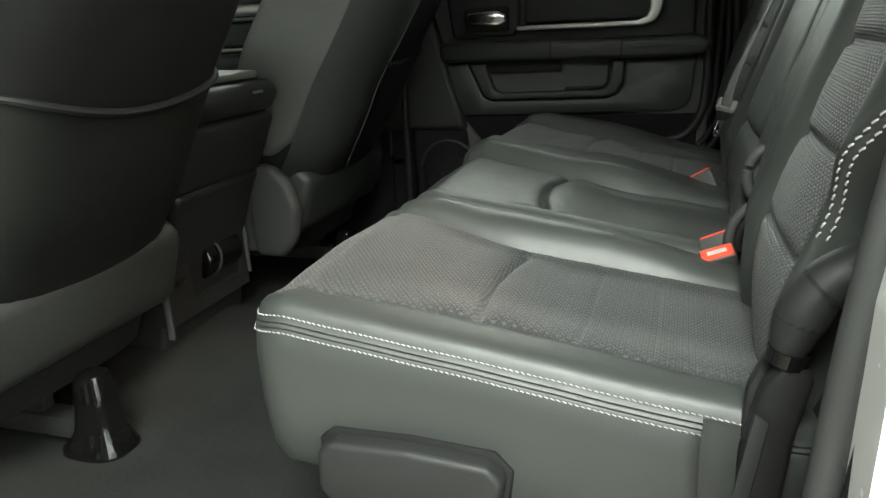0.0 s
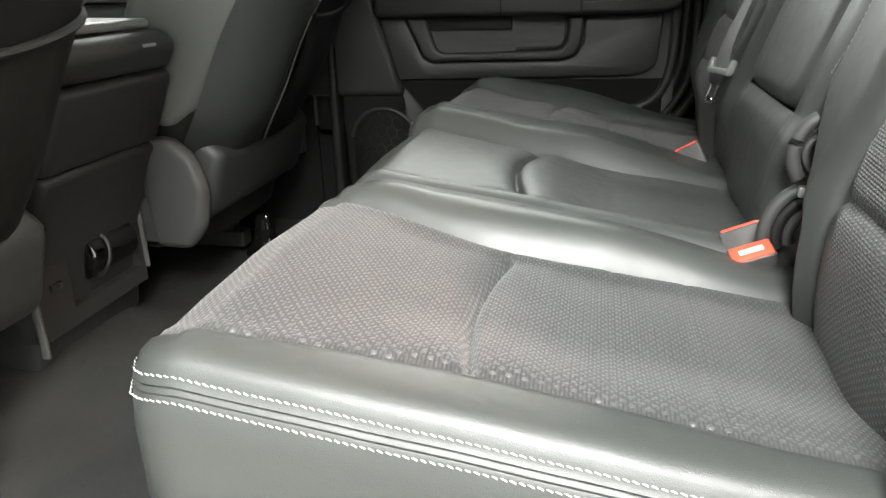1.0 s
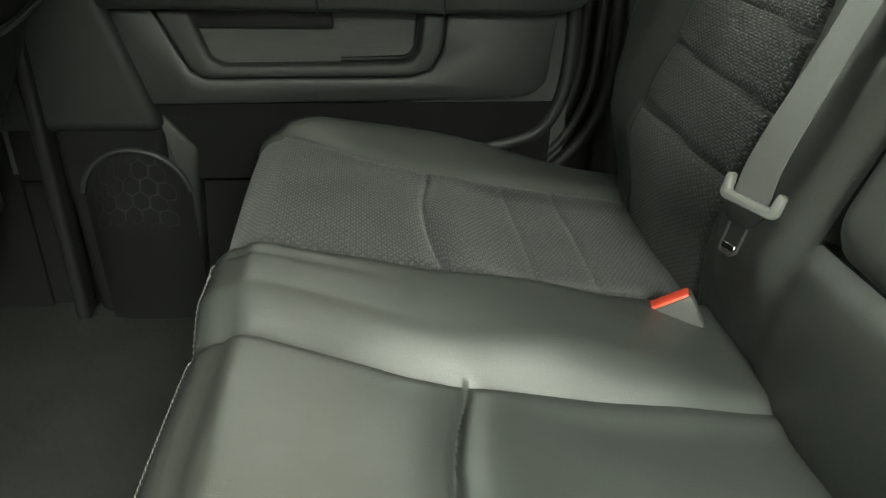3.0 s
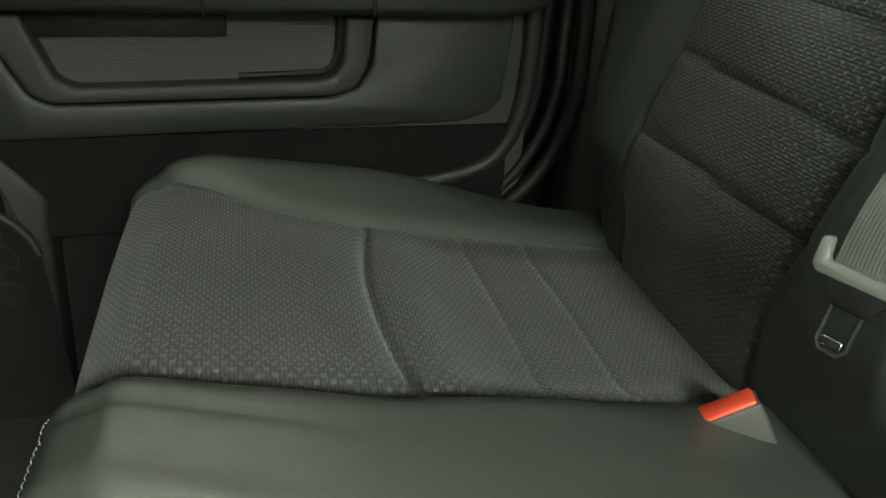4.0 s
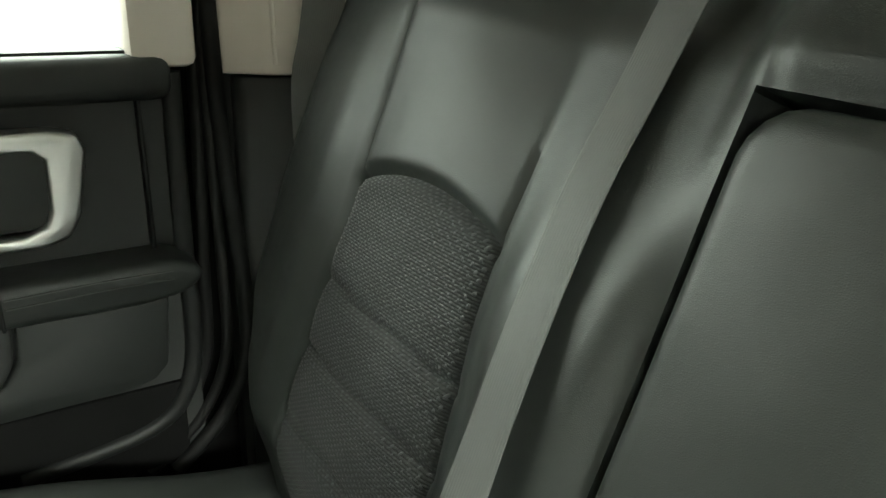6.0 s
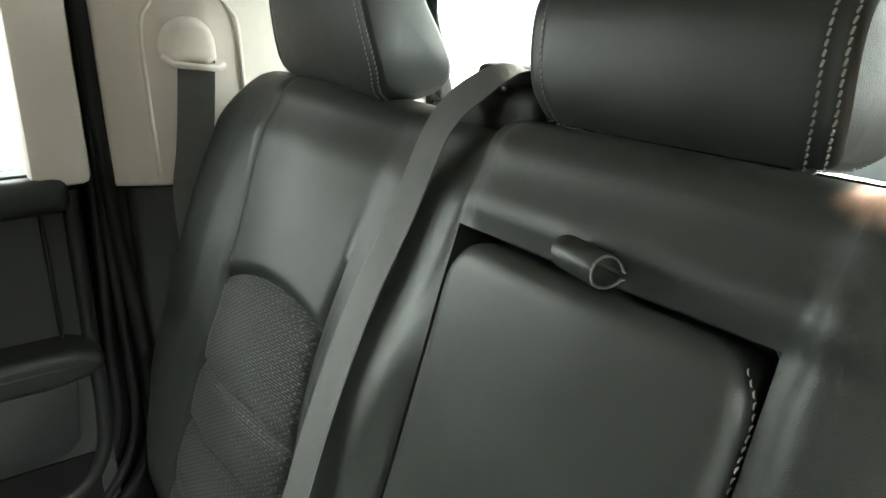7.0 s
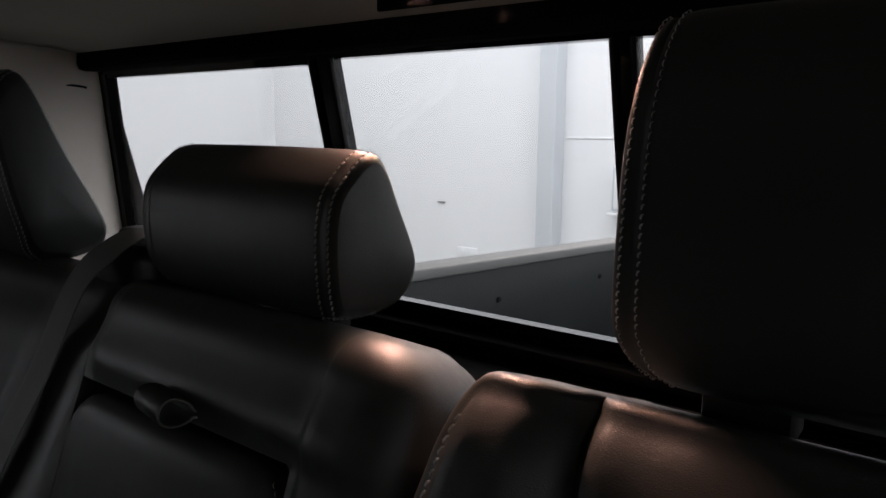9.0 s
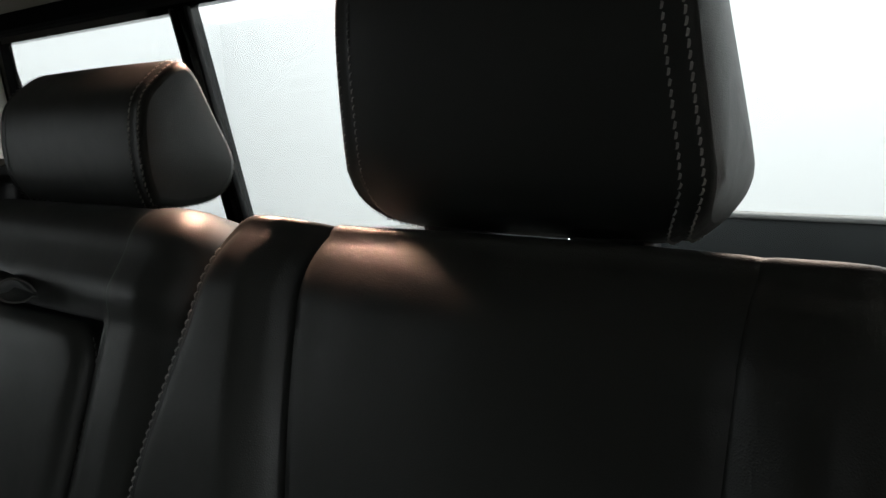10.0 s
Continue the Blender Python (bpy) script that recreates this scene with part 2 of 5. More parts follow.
def prism(poly, axis, a0, a1, r=0.0, seg=2, m=None, only_caps=False):
    """A polygon in the two other axes, drawn out along axis (0 x, 1 y, 2 z) and bevelled."""
    bm = bmesh.new()
    others = [i for i in range(3) if i != axis]
    rows = []
    for a in (a0, a1):
        row = []
        for p in poly:
            c = [0, 0, 0]
            c[axis], c[others[0]], c[others[1]] = a, p[0], p[1]
            row.append(bm.verts.new(c))
        rows.append(row)
    n = len(poly)
    bm.faces.new(rows[0])
    bm.faces.new(rows[1][::-1])
    for i in range(n):
        bm.faces.new((rows[0][i], rows[1][i], rows[1][(i + 1) % n], rows[0][(i + 1) % n]))
    bmesh.ops.recalc_face_normals(bm, faces=bm.faces)
    if r:
        caps = set(rows[0]) , set(rows[1])
        edges = [e for e in bm.edges if not only_caps or any(e.verts[0] in c and e.verts[1] in c for c in caps)]
        bmesh.ops.bevel(bm, geom=edges, offset=r, segments=seg, affect="EDGES", profile=0.5)
    return from_bm(bm, m)


def joined(*datas):
    verts, faces, uvs = [], [], []
    for d in datas:
        k = len(verts)
        verts += [Vector(v) for v in d[0]]
        faces += [[i + k for i in f] for f in d[1]]
        uvs += list(d[2]) if len(d) > 2 and d[2] else [(v[0], v[1]) for v in d[0]]
    return verts, faces, uvs


def tube(points, radius, n=8, closed=False):
    """A round tube along points; radius is a number or one for each point."""
    pts = [Vector(p) for p in points]
    rad = radius if isinstance(radius, (list, tuple)) else [radius] * len(pts)
    verts, faces = [], []
    up = None
    count = len(pts)
    for i, p in enumerate(pts):
        if closed:
            d = (pts[(i + 1) % count] - pts[i - 1]).normalized()
        else:
            d = (pts[min(i + 1, count - 1)] - pts[max(i - 1, 0)]).normalized()
        if up is None:
            up = d.orthogonal().normalized()
        up = (up - d * up.dot(d)).normalized()
        side = d.cross(up)
        for k in range(n):
            a = 2 * math.pi * k / n
            verts.append(p + (up * math.cos(a) + side * math.sin(a)) * rad[i])
    for i in range(count if closed else count - 1):
        j = (i + 1) % count
        for k in range(n):
            faces.append([i * n + k, i * n + (k + 1) % n, j * n + (k + 1) % n, j * n + k])
    if not closed:
        faces.append(list(range(n))[::-1])
        faces.append([(count - 1) * n + k for k in range(n)])
    return verts, faces


def strip(points, sides, width, thick):
    """A flat strap along points; sides: the direction across it at each point."""
    pts = [Vector(p) for p in points]
    verts, faces, uvs = [], [], []
    run = 0.0
    across = (-0.5, -0.45, 0.45, 0.5)
    lift = (0.3, 0.5, 0.5, 0.3)
    for i, p in enumerate(pts):
        d = (pts[min(i + 1, len(pts) - 1)] - pts[max(i - 1, 0)]).normalized()
        s = Vector(sides[i] if isinstance(sides, list) else sides).normalized()
        s = (s - d * s.dot(d)).normalized()
        nn = d.cross(s)
        if i:
            run += (p - pts[i - 1]).length
        for a, l in zip(across, lift):
            verts.append(p + s * a * width + nn * l * thick)
            uvs.append((a * width, run))
        for a, l in zip(across[::-1], lift):
            verts.append(p + s * a * width - nn * l * thick)
            uvs.append((a * width, run))
    for i in range(len(pts) - 1):
        for k in range(8):
            faces.append([i * 8 + k, i * 8 + (k + 1) % 8, (i + 1) * 8 + (k + 1) % 8, (i + 1) * 8 + k])
    faces.append(list(range(8))[::-1])
    faces.append([(len(pts) - 1) * 8 + k for k in range(8)])
    return verts, faces, uvs


def smooth_line(points, n):
    """Catmull-Rom through the points, n pieces to each span."""
    p = [Vector(q) for q in points]
    out = []
    for i in range(len(p) - 1):
        a, b, c, d = p[max(i - 1, 0)], p[i], p[i + 1], p[min(i + 2, len(p) - 1)]
        for k in range(n):
            t = k / n
            out.append(0.5 * (2 * b + (c - a) * t + (2 * a - 5 * b + 4 * c - d) * t * t + (3 * b - a - 3 * c + d) * t ** 3))
    out.append(p[-1])
    return out


def stitches(path, out, pitch=0.0062, length=0.0046, width=0.0013, slant=0.25):
    """Slanting thread stitches along a path; out: the outward direction (one, or one for each point)."""
    pts = [Vector(p) for p in path]
    verts, faces = [], []
    nxt, run = 0.0, 0.0
    for i in range(len(pts) - 1):
        a, b = pts[i], pts[i + 1]
        seg = (b - a).length
        if seg < 1e-6:
            continue
        d = (b - a) / seg
        o = Vector(out[i] if isinstance(out, list) else out).normalized()
        s = d.cross(o).normalized()
        o = s.cross(d)
        while nxt <= run + seg:
            c = a + d * (nxt - run)
            dd = (d + s * slant * (0.8 + 0.4 * random.random())).normalized()
            ss = dd.cross(o).normalized()
            k = len(verts)
            hl = length * (0.46 + 0.08 * random.random())
            for e, w, h in ((-1, 0.7, -0.0006), (-0.55, 1, 0.0006), (0.55, 1, 0.0006), (1, 0.7, -0.0006)):
                for sg in (-1, 1):
                    verts.append(c + dd * e * hl + ss * sg * w * width / 2 + o * h)
            for e in range(3):
                q = k + e * 2
                faces.append([q, q + 1, q + 3, q + 2])
            nxt += pitch
        run += seg
    return verts, faces


def step(a, b, x):
    t = min(1.0, max(0.0, (x - a) / (b - a)))
    return t * t * (3 - 2 * t)


def bell(x, c, s):
    return math.exp(-((x - c) / s) ** 2)


def spread(a, b, n):
    return [a + (b - a) * i / n for i in range(n)]


def pad(us, vs, warp, height, R, profile, place, region, cap=True, corners=(1, 1, 1, 1)):
    """An upholstered pad: a rectangle of grid lines us x vs, its lines bent by warp, lifted by height, corners rounded by R,
    its rim carried over the edge by profile (out, down). Returns the meshes region by region, and the rim's rings."""
    nu, nv = len(us), len(vs)
    flip = -1 if place is flat_place else 1
    u0, u1, v0, v1 = us[0], us[-1], vs[0], vs[-1]
    P, W = {}, {}
    for i, u in enumerate(us):
        for j, v in enumerate(vs):
            a, b = u, v
            left, low = a < (u0 + u1) / 2, b < (v0 + v1) / 2
            rr = R * corners[(0 if low else 2) + (0 if left else 1)]
            if rr > 0:
                p = ((u0 + rr) - a) / rr if left else (a - (u1 - rr)) / rr
                q = ((v0 + rr) - b) / rr if low else (b - (v1 - rr)) / rr
                if p > 0 and q > 0:
                    p2, q2 = p * math.sqrt(1 - q * q / 2), q * math.sqrt(1 - p * p / 2)
                    a = u0 + rr - p2 * rr if left else u1 - rr + p2 * rr
                    b = v0 + rr - q2 * rr if low else v1 - rr + q2 * rr
            a, b = warp(a, b)
            P[i, j] = (a, b, height(a, b))
    loop = [(i, 0) for i in range(nu)] + [(nu - 1, j) for j in range(1, nv)] + [(i, nv - 1) for i in range(nu - 2, -1, -1)] + [(0, j) for j in range(nv - 2, 0, -1)]
    n = len(loop)
    verts, uvs, index = [], [], {}
    for key, (a, b, w) in P.items():
        index[key] = len(verts)
        verts.append(place(a, b, w))
        uvs.append((a, b * flip))
    normals = []
    for k in range(n):
        a0, b0, _ = P[loop[k - 1]]
        a1, b1, _ = P[loop[(k + 1) % n]]
        d = Vector((b1 - b0, -(a1 - a0)))
        normals.append(d.normalized())
    rings, prev = [], [index[q] for q in loop]
    plan = []
    for o, dn in profile:
        ring = []
        line = []
        for k in range(n):
            a, b, w = P[loop[k]]
            nn = normals[k]
            q = place(a + nn.x * o, b + nn.y * o, w - dn)
            ring.append(len(verts))
            verts.append(q)
            uvs.append((a + nn.x * (o + dn), (b + nn.y * (o + dn)) * flip))
            line.append(q)
        plan.append(ring)
        rings.append(line)
    faces = {}

    def cell(i, j):
        return region((us[i] + us[i + 1]) / 2, (vs[j] + vs[j + 1]) / 2)

    for i in range(nu - 1):
        for j in range(nv - 1):
            f = [index[i, j], index[i, j + 1], index[i + 1, j + 1], index[i + 1, j]]
            faces.setdefault(cell(i, j), []).append(f)
    for ring in plan:
        for k in range(n):
            (i0, j0), (i1, j1) = loop[k], loop[(k + 1) % n]
            r = cell(min(i0, i1, nu - 2), min(j0, j1, nv - 2))
            faces.setdefault(r, []).append([prev[k], ring[k], ring[(k + 1) % n], prev[(k + 1) % n]][::-1])
        prev = ring
    if cap:
        r = region(us[0] + 1e-4, vs[-1] - 1e-4)
        faces.setdefault(r, []).append(prev)
    out = {}
    for r, fs in faces.items():
        used, vv, uu, ff = {}, [], [], []
        for f in fs:
            g = []
            for i in f:
                if i not in used:
                    used[i] = len(vv)
                    vv.append(verts[i])
                    uu.append(uvs[i])
                g.append(used[i])
            ff.append(g)
        out[r] = (vv, ff, uu)
    outward = [[(rings[min(r + 1, len(rings) - 1)][k] - rings[max(r - 1, 0)][k]) for k in range(n)] for r in range(len(rings))]
    plane = [(P[q][0], P[q][1]) for q in loop]
    return out, rings, plane


def ring_run(rings, plane, r, keep):
    """The stretch of a rim ring that keep(u, v) picks, in order."""
    n = len(plane)
    flags = [keep(*plane[k]) for k in range(n)]
    start = next((k for k in range(n) if flags[k] and not flags[k - 1]), 0)
    path = []
    for k in range(n):
        q = (start + k) % n
        if not flags[q]:
            break
        path.append(rings[r][q])
    return path


def knots(place, height, span, v0, v1, pitch=0.0114, row=0.006):
    """Raised woven knots on a cloth insert: small domes in staggered rows over (u, v), between span(v) = (u0, u1);
    large and open along the edge u0, finer and flatter across the cloth."""
    verts, faces = [], []
    ring = [(math.cos(math.pi * k / 4 + 0.39), math.sin(math.pi * k / 4 + 0.39)) for k in range(8)]
    u_low = min(span(v0 + (v1 - v0) * k / 8)[0] for k in range(9))
    u_high = max(span(v0 + (v1 - v0) * k / 8)[1] for k in range(9))
    j, u = 0, u_low
    while u < u_high:
        v = v0 + (pitch / 2 if j % 2 else 0.0)
        while v < v1:
            ua, ub = span(v)
            if ua + 0.003 < u < ub - 0.003:
                far = (u - ua) / max(0.05, ub - ua)
                size = 0.45 + 0.6 * math.exp(-far / 0.14) + random.uniform(-0.06, 0.06)
                uu, vv = u + random.uniform(-0.0004, 0.0004), v + random.uniform(-0.0004, 0.0004)
                w = height(uu, vv)
                e = 0.002
                c = place(uu, vv, w)
                du = (place(uu + e, vv, height(uu + e, vv)) - c) / e
                dv = (place(uu, vv + e, height(uu, vv + e)) - c) / e
                n = du.cross(dv).normalized()
                if n.dot(place(uu, vv, w + 0.01) - c) < 0:
                    n = -n
                k = len(verts)
                for r, lift in ((1.0, -0.0003), (0.55, 0.0007)):
                    for x, y in ring:
                        verts.append(c + du * (x * r * 0.0025 * size) + dv * (y * r * 0.0029 * size) + n * lift * size)
                flip = du.cross(dv).dot(n) < 0
                for q in range(8):
                    f = [k + q, k + (q + 1) % 8, k + 8 + (q + 1) % 8, k + 8 + q]
                    faces.append(f[::-1] if flip else f)
                f = [k + 8 + q for q in range(8)]
                faces.append(f[::-1] if flip else f)
            v += pitch
        u += row
        j += 1
    return verts, faces


# ---- the cab's shell ----
def frame_wall(axis, a0, a1, outer, holes):
    """A wall as a slab across axis, outer = (p0, q0, p1, q1) in the two other axes, with rectangular holes cut through it."""
    ps = sorted({outer[0], outer[2], *[h[0] for h in holes], *[h[2] for h in holes]})
    qs = sorted({outer[1], outer[3], *[h[1] for h in holes], *[h[3] for h in holes]})
    bm = bmesh.new()
    vs = {}

    def vert(a, p, q):
        if (a, p, q) not in vs:
            c = [0, 0, 0]
            o = [i for i in range(3) if i != axis]
            c[axis], c[o[0]], c[o[1]] = a, p, q
            vs[a, p, q] = bm.verts.new(c)
        return vs[a, p, q]

    def solid(i, j):
        if not (0 <= i < len(ps) - 1 and 0 <= j < len(qs) - 1):
            return False
        p, q = (ps[i] + ps[i + 1]) / 2, (qs[j] + qs[j + 1]) / 2
        return not any(h[0] < p < h[2] and h[1] < q < h[3] for h in holes)

    for i in range(len(ps) - 1):
        for j in range(len(qs) - 1):
            if not solid(i, j):
                continue
            p0, p1, q0, q1 = ps[i], ps[i + 1], qs[j], qs[j + 1]
            for a in (a0, a1):
                bm.faces.new([vert(a, p0, q0), vert(a, p1, q0), vert(a, p1, q1), vert(a, p0, q1)])
            for di, dj, e in ((-1, 0, ((p0, q0), (p0, q1))), (1, 0, ((p1, q0), (p1, q1))), (0, -1, ((p0, q0), (p1, q0))), (0, 1, ((p0, q1), (p1, q1)))):
                if not solid(i + di, j + dj):
                    bm.faces.new([vert(a0, *e[0]), vert(a1, *e[0]), vert(a1, *e[1]), vert(a0, *e[1])])
    return from_bm(bm)


def carpet_sheet():
    xs, ys = spread(-1.9, 1.0, 58) + [1.0], spread(0.5, 2.2, 34) + [2.2]
    verts = []
    for x in xs:
        for y in ys:
            hump = 0.05 * step(0.2, 0.04, abs(y - 1.337) - 0.04) * step(-0.35, -0.75, x)
            verts.append((x, y, hump + 0.0025 * noise.noise((x * 9, y * 9, 0))))
    n = len(ys)
    faces = [[i * n + j, (i + 1) * n + j, (i + 1) * n + j + 1, i * n + j + 1] for i in range(len(xs) - 1) for j in range(n - 1)]
    k = len(verts)
    verts += [(-1.9, 0.5, -0.04), (1.0, 0.5, -0.04), (1.0, 2.2, -0.04), (-1.9, 2.2, -0.04)]
    faces.append([k, k + 3, k + 2, k + 1])
    return verts, faces


structure("floor", carpet_sheet(), CARPET, "dark charcoal carpet on the cab floor", "floor", smooth=True)
# ground and room behind
structure("ground", box((-9, -8, -0.72), (12, 12, -0.62)), CONCRETE, "plain grey concrete ground under the truck", "ground")
structure("sill", box((-0.62, 0.46, -0.09), (0.56, 0.6, -0.005), 0.015), TRIM, "black plastic door sill plate", "sill")

# roof with headliner
structure("ceiling", prism([(-1.55, 1.25), (-0.6, 1.29), (0.5, 1.275), (0.88, 1.243), (0.965, 1.225), (0.965, 1.30), (0.5, 1.34), (-0.6, 1.35), (-1.55, 1.31)], 1, 0.55, 2.15),
          LINER, "beige cloth headliner under the cab roof", "ceiling", smooth=True)
structure("roof_skin", prism([(-1.57, 1.315), (-0.6, 1.356), (0.5, 1.346), (1.02, 1.30), (1.02, 1.325), (0.5, 1.37), (-0.6, 1.38), (-1.57, 1.34)], 1, 0.5, 2.2),
          WHITE, "white painted roof panel of the truck cab", "roof", smooth=True)

def raked(data):
    """Leans the upper rear of the cab forwards, as the rear window stands."""
    return [Vector((v[0] + 0.24 * (1.2 - max(v[2], 0.88)), v[1], v[2])) for v in data[0]], data[1]


# rear wall with its window opening
structure("wall_rear", raked(frame_wall(0, 0.985, 1.03, (0.5, -0.04, 2.2, 1.31), [(0.53, 0.88, 2.1, 1.23)])), MATTE, "black rear wall of the cab", "wall")
# far side behind the rear door
structure("wall_far_pillar", prism([(0.515, -0.04), (1.03, -0.04), (1.03, 1.30), (0.515, 1.30)], 1, 2.135, 2.2), PLASTIC, "dark body side behind the rear door", "wall")
structure("wall_far_front", frame_wall(1, 2.16, 2.2, (-1.9, -0.04, -0.47, 1.31), [(-1.5, 0.84, -0.62, 1.2)]), MATTE, "dark front door skin on the far side", "wall")
structure("wall_far_rear", frame_wall(1, 2.17, 2.2, (-0.47, -0.04, 0.515, 1.31), [(-0.42, 0.84, 0.43, 1.19)]), MATTE, "dark rear door skin on the far side", "wall")
# near side: front door, pillar between the doors, pillar behind the opening
structure("wall_near_front", frame_wall(1, 0.46, 0.5, (-1.9, -0.04, -0.78, 1.31), [(-1.5, 0.84, -0.85, 1.2)]), WHITE, "white front door on the open side", "wall")
structure("wall_near_pillar", box((-0.78, 0.46, -0.04), (-0.62, 0.56, 1.31), 0.02), TRIM, "dark pillar between the doors of the open side", "wall")
structure("wall_near_rear", prism([(0.5, -0.04), (0.985, -0.04), (0.985, 1.31), (0.6, 1.31), (0.56, 0.85), (0.515, 0.5)], 1, 0.46, 0.52), WHITE, "white body side behind the open rear door", "wall")
structure("wall_near_header", box((-0.62, 0.46, 1.2), (0.62, 0.56, 1.31), 0.02), TRIM, "dark roof rail over the open doorway", "wall")
# front of the cab
structure("wall_front", box((-1.95, 0.46, -0.04), (-1.9, 2.2, 0.8)), PLASTIC, "plain dark front wall under the windscreen", "wall")
structure("window_2", prism([(-1.9, 0.8), (-1.55, 1.31), (-1.545, 1.305), (-1.893, 0.8)], 1, 0.5, 2.16), GLASS, "clear windscreen glass", "windscreen").visible_shadow = False

# ---- rear window ----
rw = thing("window_1", "rear window with black frame, two upright bars and three panes", "window", (0.97, 1.3, 0.9), kind="structure")
part("window_frame", raked(frame_wall(0, 0.962, 0.978, (0.5, 0.86, 2.15, 1.245), [(0.54, 0.906, 1.092, 1.2), (1.112, 0.906, 1.467, 1.2), (1.5, 0.906, 2.09, 1.195)])), GLOSS, rw, "gloss black frame with upright bars", smooth=False)
part("track", raked(box((0.935, 0.66, 0.872), (0.96, 1.955, 0.885), 0.004)), MATTE, rw, "black lower channel")
part("side_bar", raked(prism([(1.985, 1.2), (2.07, 0.9), (2.1, 0.9), (2.1, 1.2)], 0, 0.96, 0.98)), GLOSS, rw, "slanting black end of the frame", smooth=False)
part("side_bar", raked(prism([(0.63, 1.2), (0.555, 0.9), (0.53, 0.9), (0.53, 1.2)], 0, 0.96, 0.98)), GLOSS, rw, "slanting black end of the frame", smooth=False)
for y0, y1 in ((0.535, 1.097), (1.107, 1.472), (1.495, 2.095)):
    p = part("pane", raked(box((0.968, y0, 0.9), (0.972, y1, 1.204))), TINTED, rw, smooth=False)
    p.visible_shadow = False
for y in (1.092, 1.112, 1.467, 1.5):
    part("bar_edge", raked(box((0.956, y - 0.003, 0.906), (0.964, y + 0.003, 1.2), 0.002)), RUBBER, rw)
structure("trim", joined(box((0.9, 0.56, 0.80), (1.02, 2.12, 0.862), 0.01), box((0.93, 0.56, 1.205), (0.985, 2.12, 1.25), 0.012)), MATTE, "black trim above and below the rear window", "trim")


# ---- rear seat ----
def cushion_z(x):
    """The seat's height along its depth: high at the front, falling towards the backrest."""
    return 0.403 - 0.15 * x


EDGE = [(0.012, 0.0008), (0.021, 0.004), (0.027, 0.010), (0.0298, 0.0175), (0.0315, 0.0205), (0.033, 0.0225), (0.032, 0.0245), (0.0312, 0.0252),
        (0.0328, 0.0262), (0.034, 0.0282), (0.0332, 0.0302), (0.0326, 0.031), (0.0350, 0.0345), (0.0375, 0.06), (0.037, 0.12), (0.031, 0.175), (0.018, 0.2)]
PLAIN = [(0.010, 0.002), (0.019, 0.007), (0.026, 0.014), (0.031, 0.023), (0.034, 0.033), (0.036, 0.046), (0.037, 0.07), (0.036, 0.12), (0.03, 0.175), (0.018, 0.2)]


def flat_place(u, v, w):
    return Vector((v, u, w))


def lines(marks, size):
    """Grid lines through all marks, no further apart than size."""
    out = []
    for a, b in zip(marks, marks[1:]):
        n = max(1, math.ceil((b - a) / size))
        out += spread(a, b, n)
    return out + [marks[-1]]


DEPTHS = lines([-0.006, 0.16], 0.007)[:-1] + lines([0.16, 0.225], 0.002)[:-1] + lines([0.225, 0.298], 0.007)[:-1] + lines([0.298, 0.314], 0.0027)[:-1] + lines([0.314, 0.372], 0.007)[:-1] + lines([0.372, 0.388], 0.0027)[:-1] + lines([0.388, 0.52], 0.008)


def bend(u, anchors):
    """Moves u by the offsets of the anchors (place, offset), straight between them."""
    for (a, da), (b, db) in zip(anchors, anchors[1:]):
        if a <= u <= b:
            t = (u - a) / (b - a)
            return u + da + (db - da) * t
    return u


def insert_crease(u, v, u0, u1, shift=0.0):
    """The bowed crease across a seat insert."""
    t = (u - u0) / (u1 - u0)
    return 0.203 - shift - (0.018 + shift) * math.sin(math.pi * min(1, max(0, t)))


# single seat on the open side
nu0, nu1, nc0, nc1 = 0.690, 1.084, 0.724, 1.008


def near_warp(u, v):
    k = step(0.2, -0.02, v)
    return bend(u, [(nu0, 0), (nc0, -0.018 * k - 0.014 * step(0.22, 0.45, v)), (nc1, 0.034 * k), (nu1, -0.026 * step(0.18, 0.42, v) - 0.03 * step(0.06, -0.01, v) ** 2)]), v


def near_height(u, v):
    z = cushion_z(v)
    t = (u - nc0) / (nc1 - nc0)
    inside = step(-0.02, 0.02, t) * step(1.02, 0.98, t)
    z -= 0.02 * step(-0.02, 0.4, t) * step(1.12, 0.9, t) * step(0.02, 0.19, v)
    w1, e1 = near_warp(nc1, v)[0], near_warp(nu1, v)[0] + 0.03
    s = min(1.0, max(0.0, (u - w1) / (e1 - w1)))
    z += 0.017 * math.sin(math.pi * s ** 0.8) * step(-0.02, 0.06, v) * step(0.48, 0.3, v) + 0.004 * step(0.0, 0.5, s) + 0.004 * step(nc0 + 0.01, nu0 + 0.01, u)
    z += inside * 0.006 * math.sin(math.pi * min(1, max(0, t)))
    d = v - insert_crease(u, v, nc0, nc1)
    z -= inside * step(-0.02, 0.07, t) * step(1.02, 0.93, t) * (0.011 * bell(d, 0, 0.0045) + 0.005 * bell(d, 0, 0.014) - 0.004 * bell(d, -0.03, 0.03) - 0.004 * bell(d, 0.03, 0.03))
    z -= inside * (0.0022 * bell(v, 0.306, 0.004) + 0.0022 * bell(v, 0.38, 0.004))
    z -= 0.004 * bell(u, near_warp(nc1, v)[0], 0.005) + 0.003 * bell(u, near_warp(nc0, v)[0], 0.004)
    z -= 0.03 * step(0.02, -0.03, v) ** 2
    z += 0.0016 * noise.noise((u * 14, v * 14, 3))
    return z


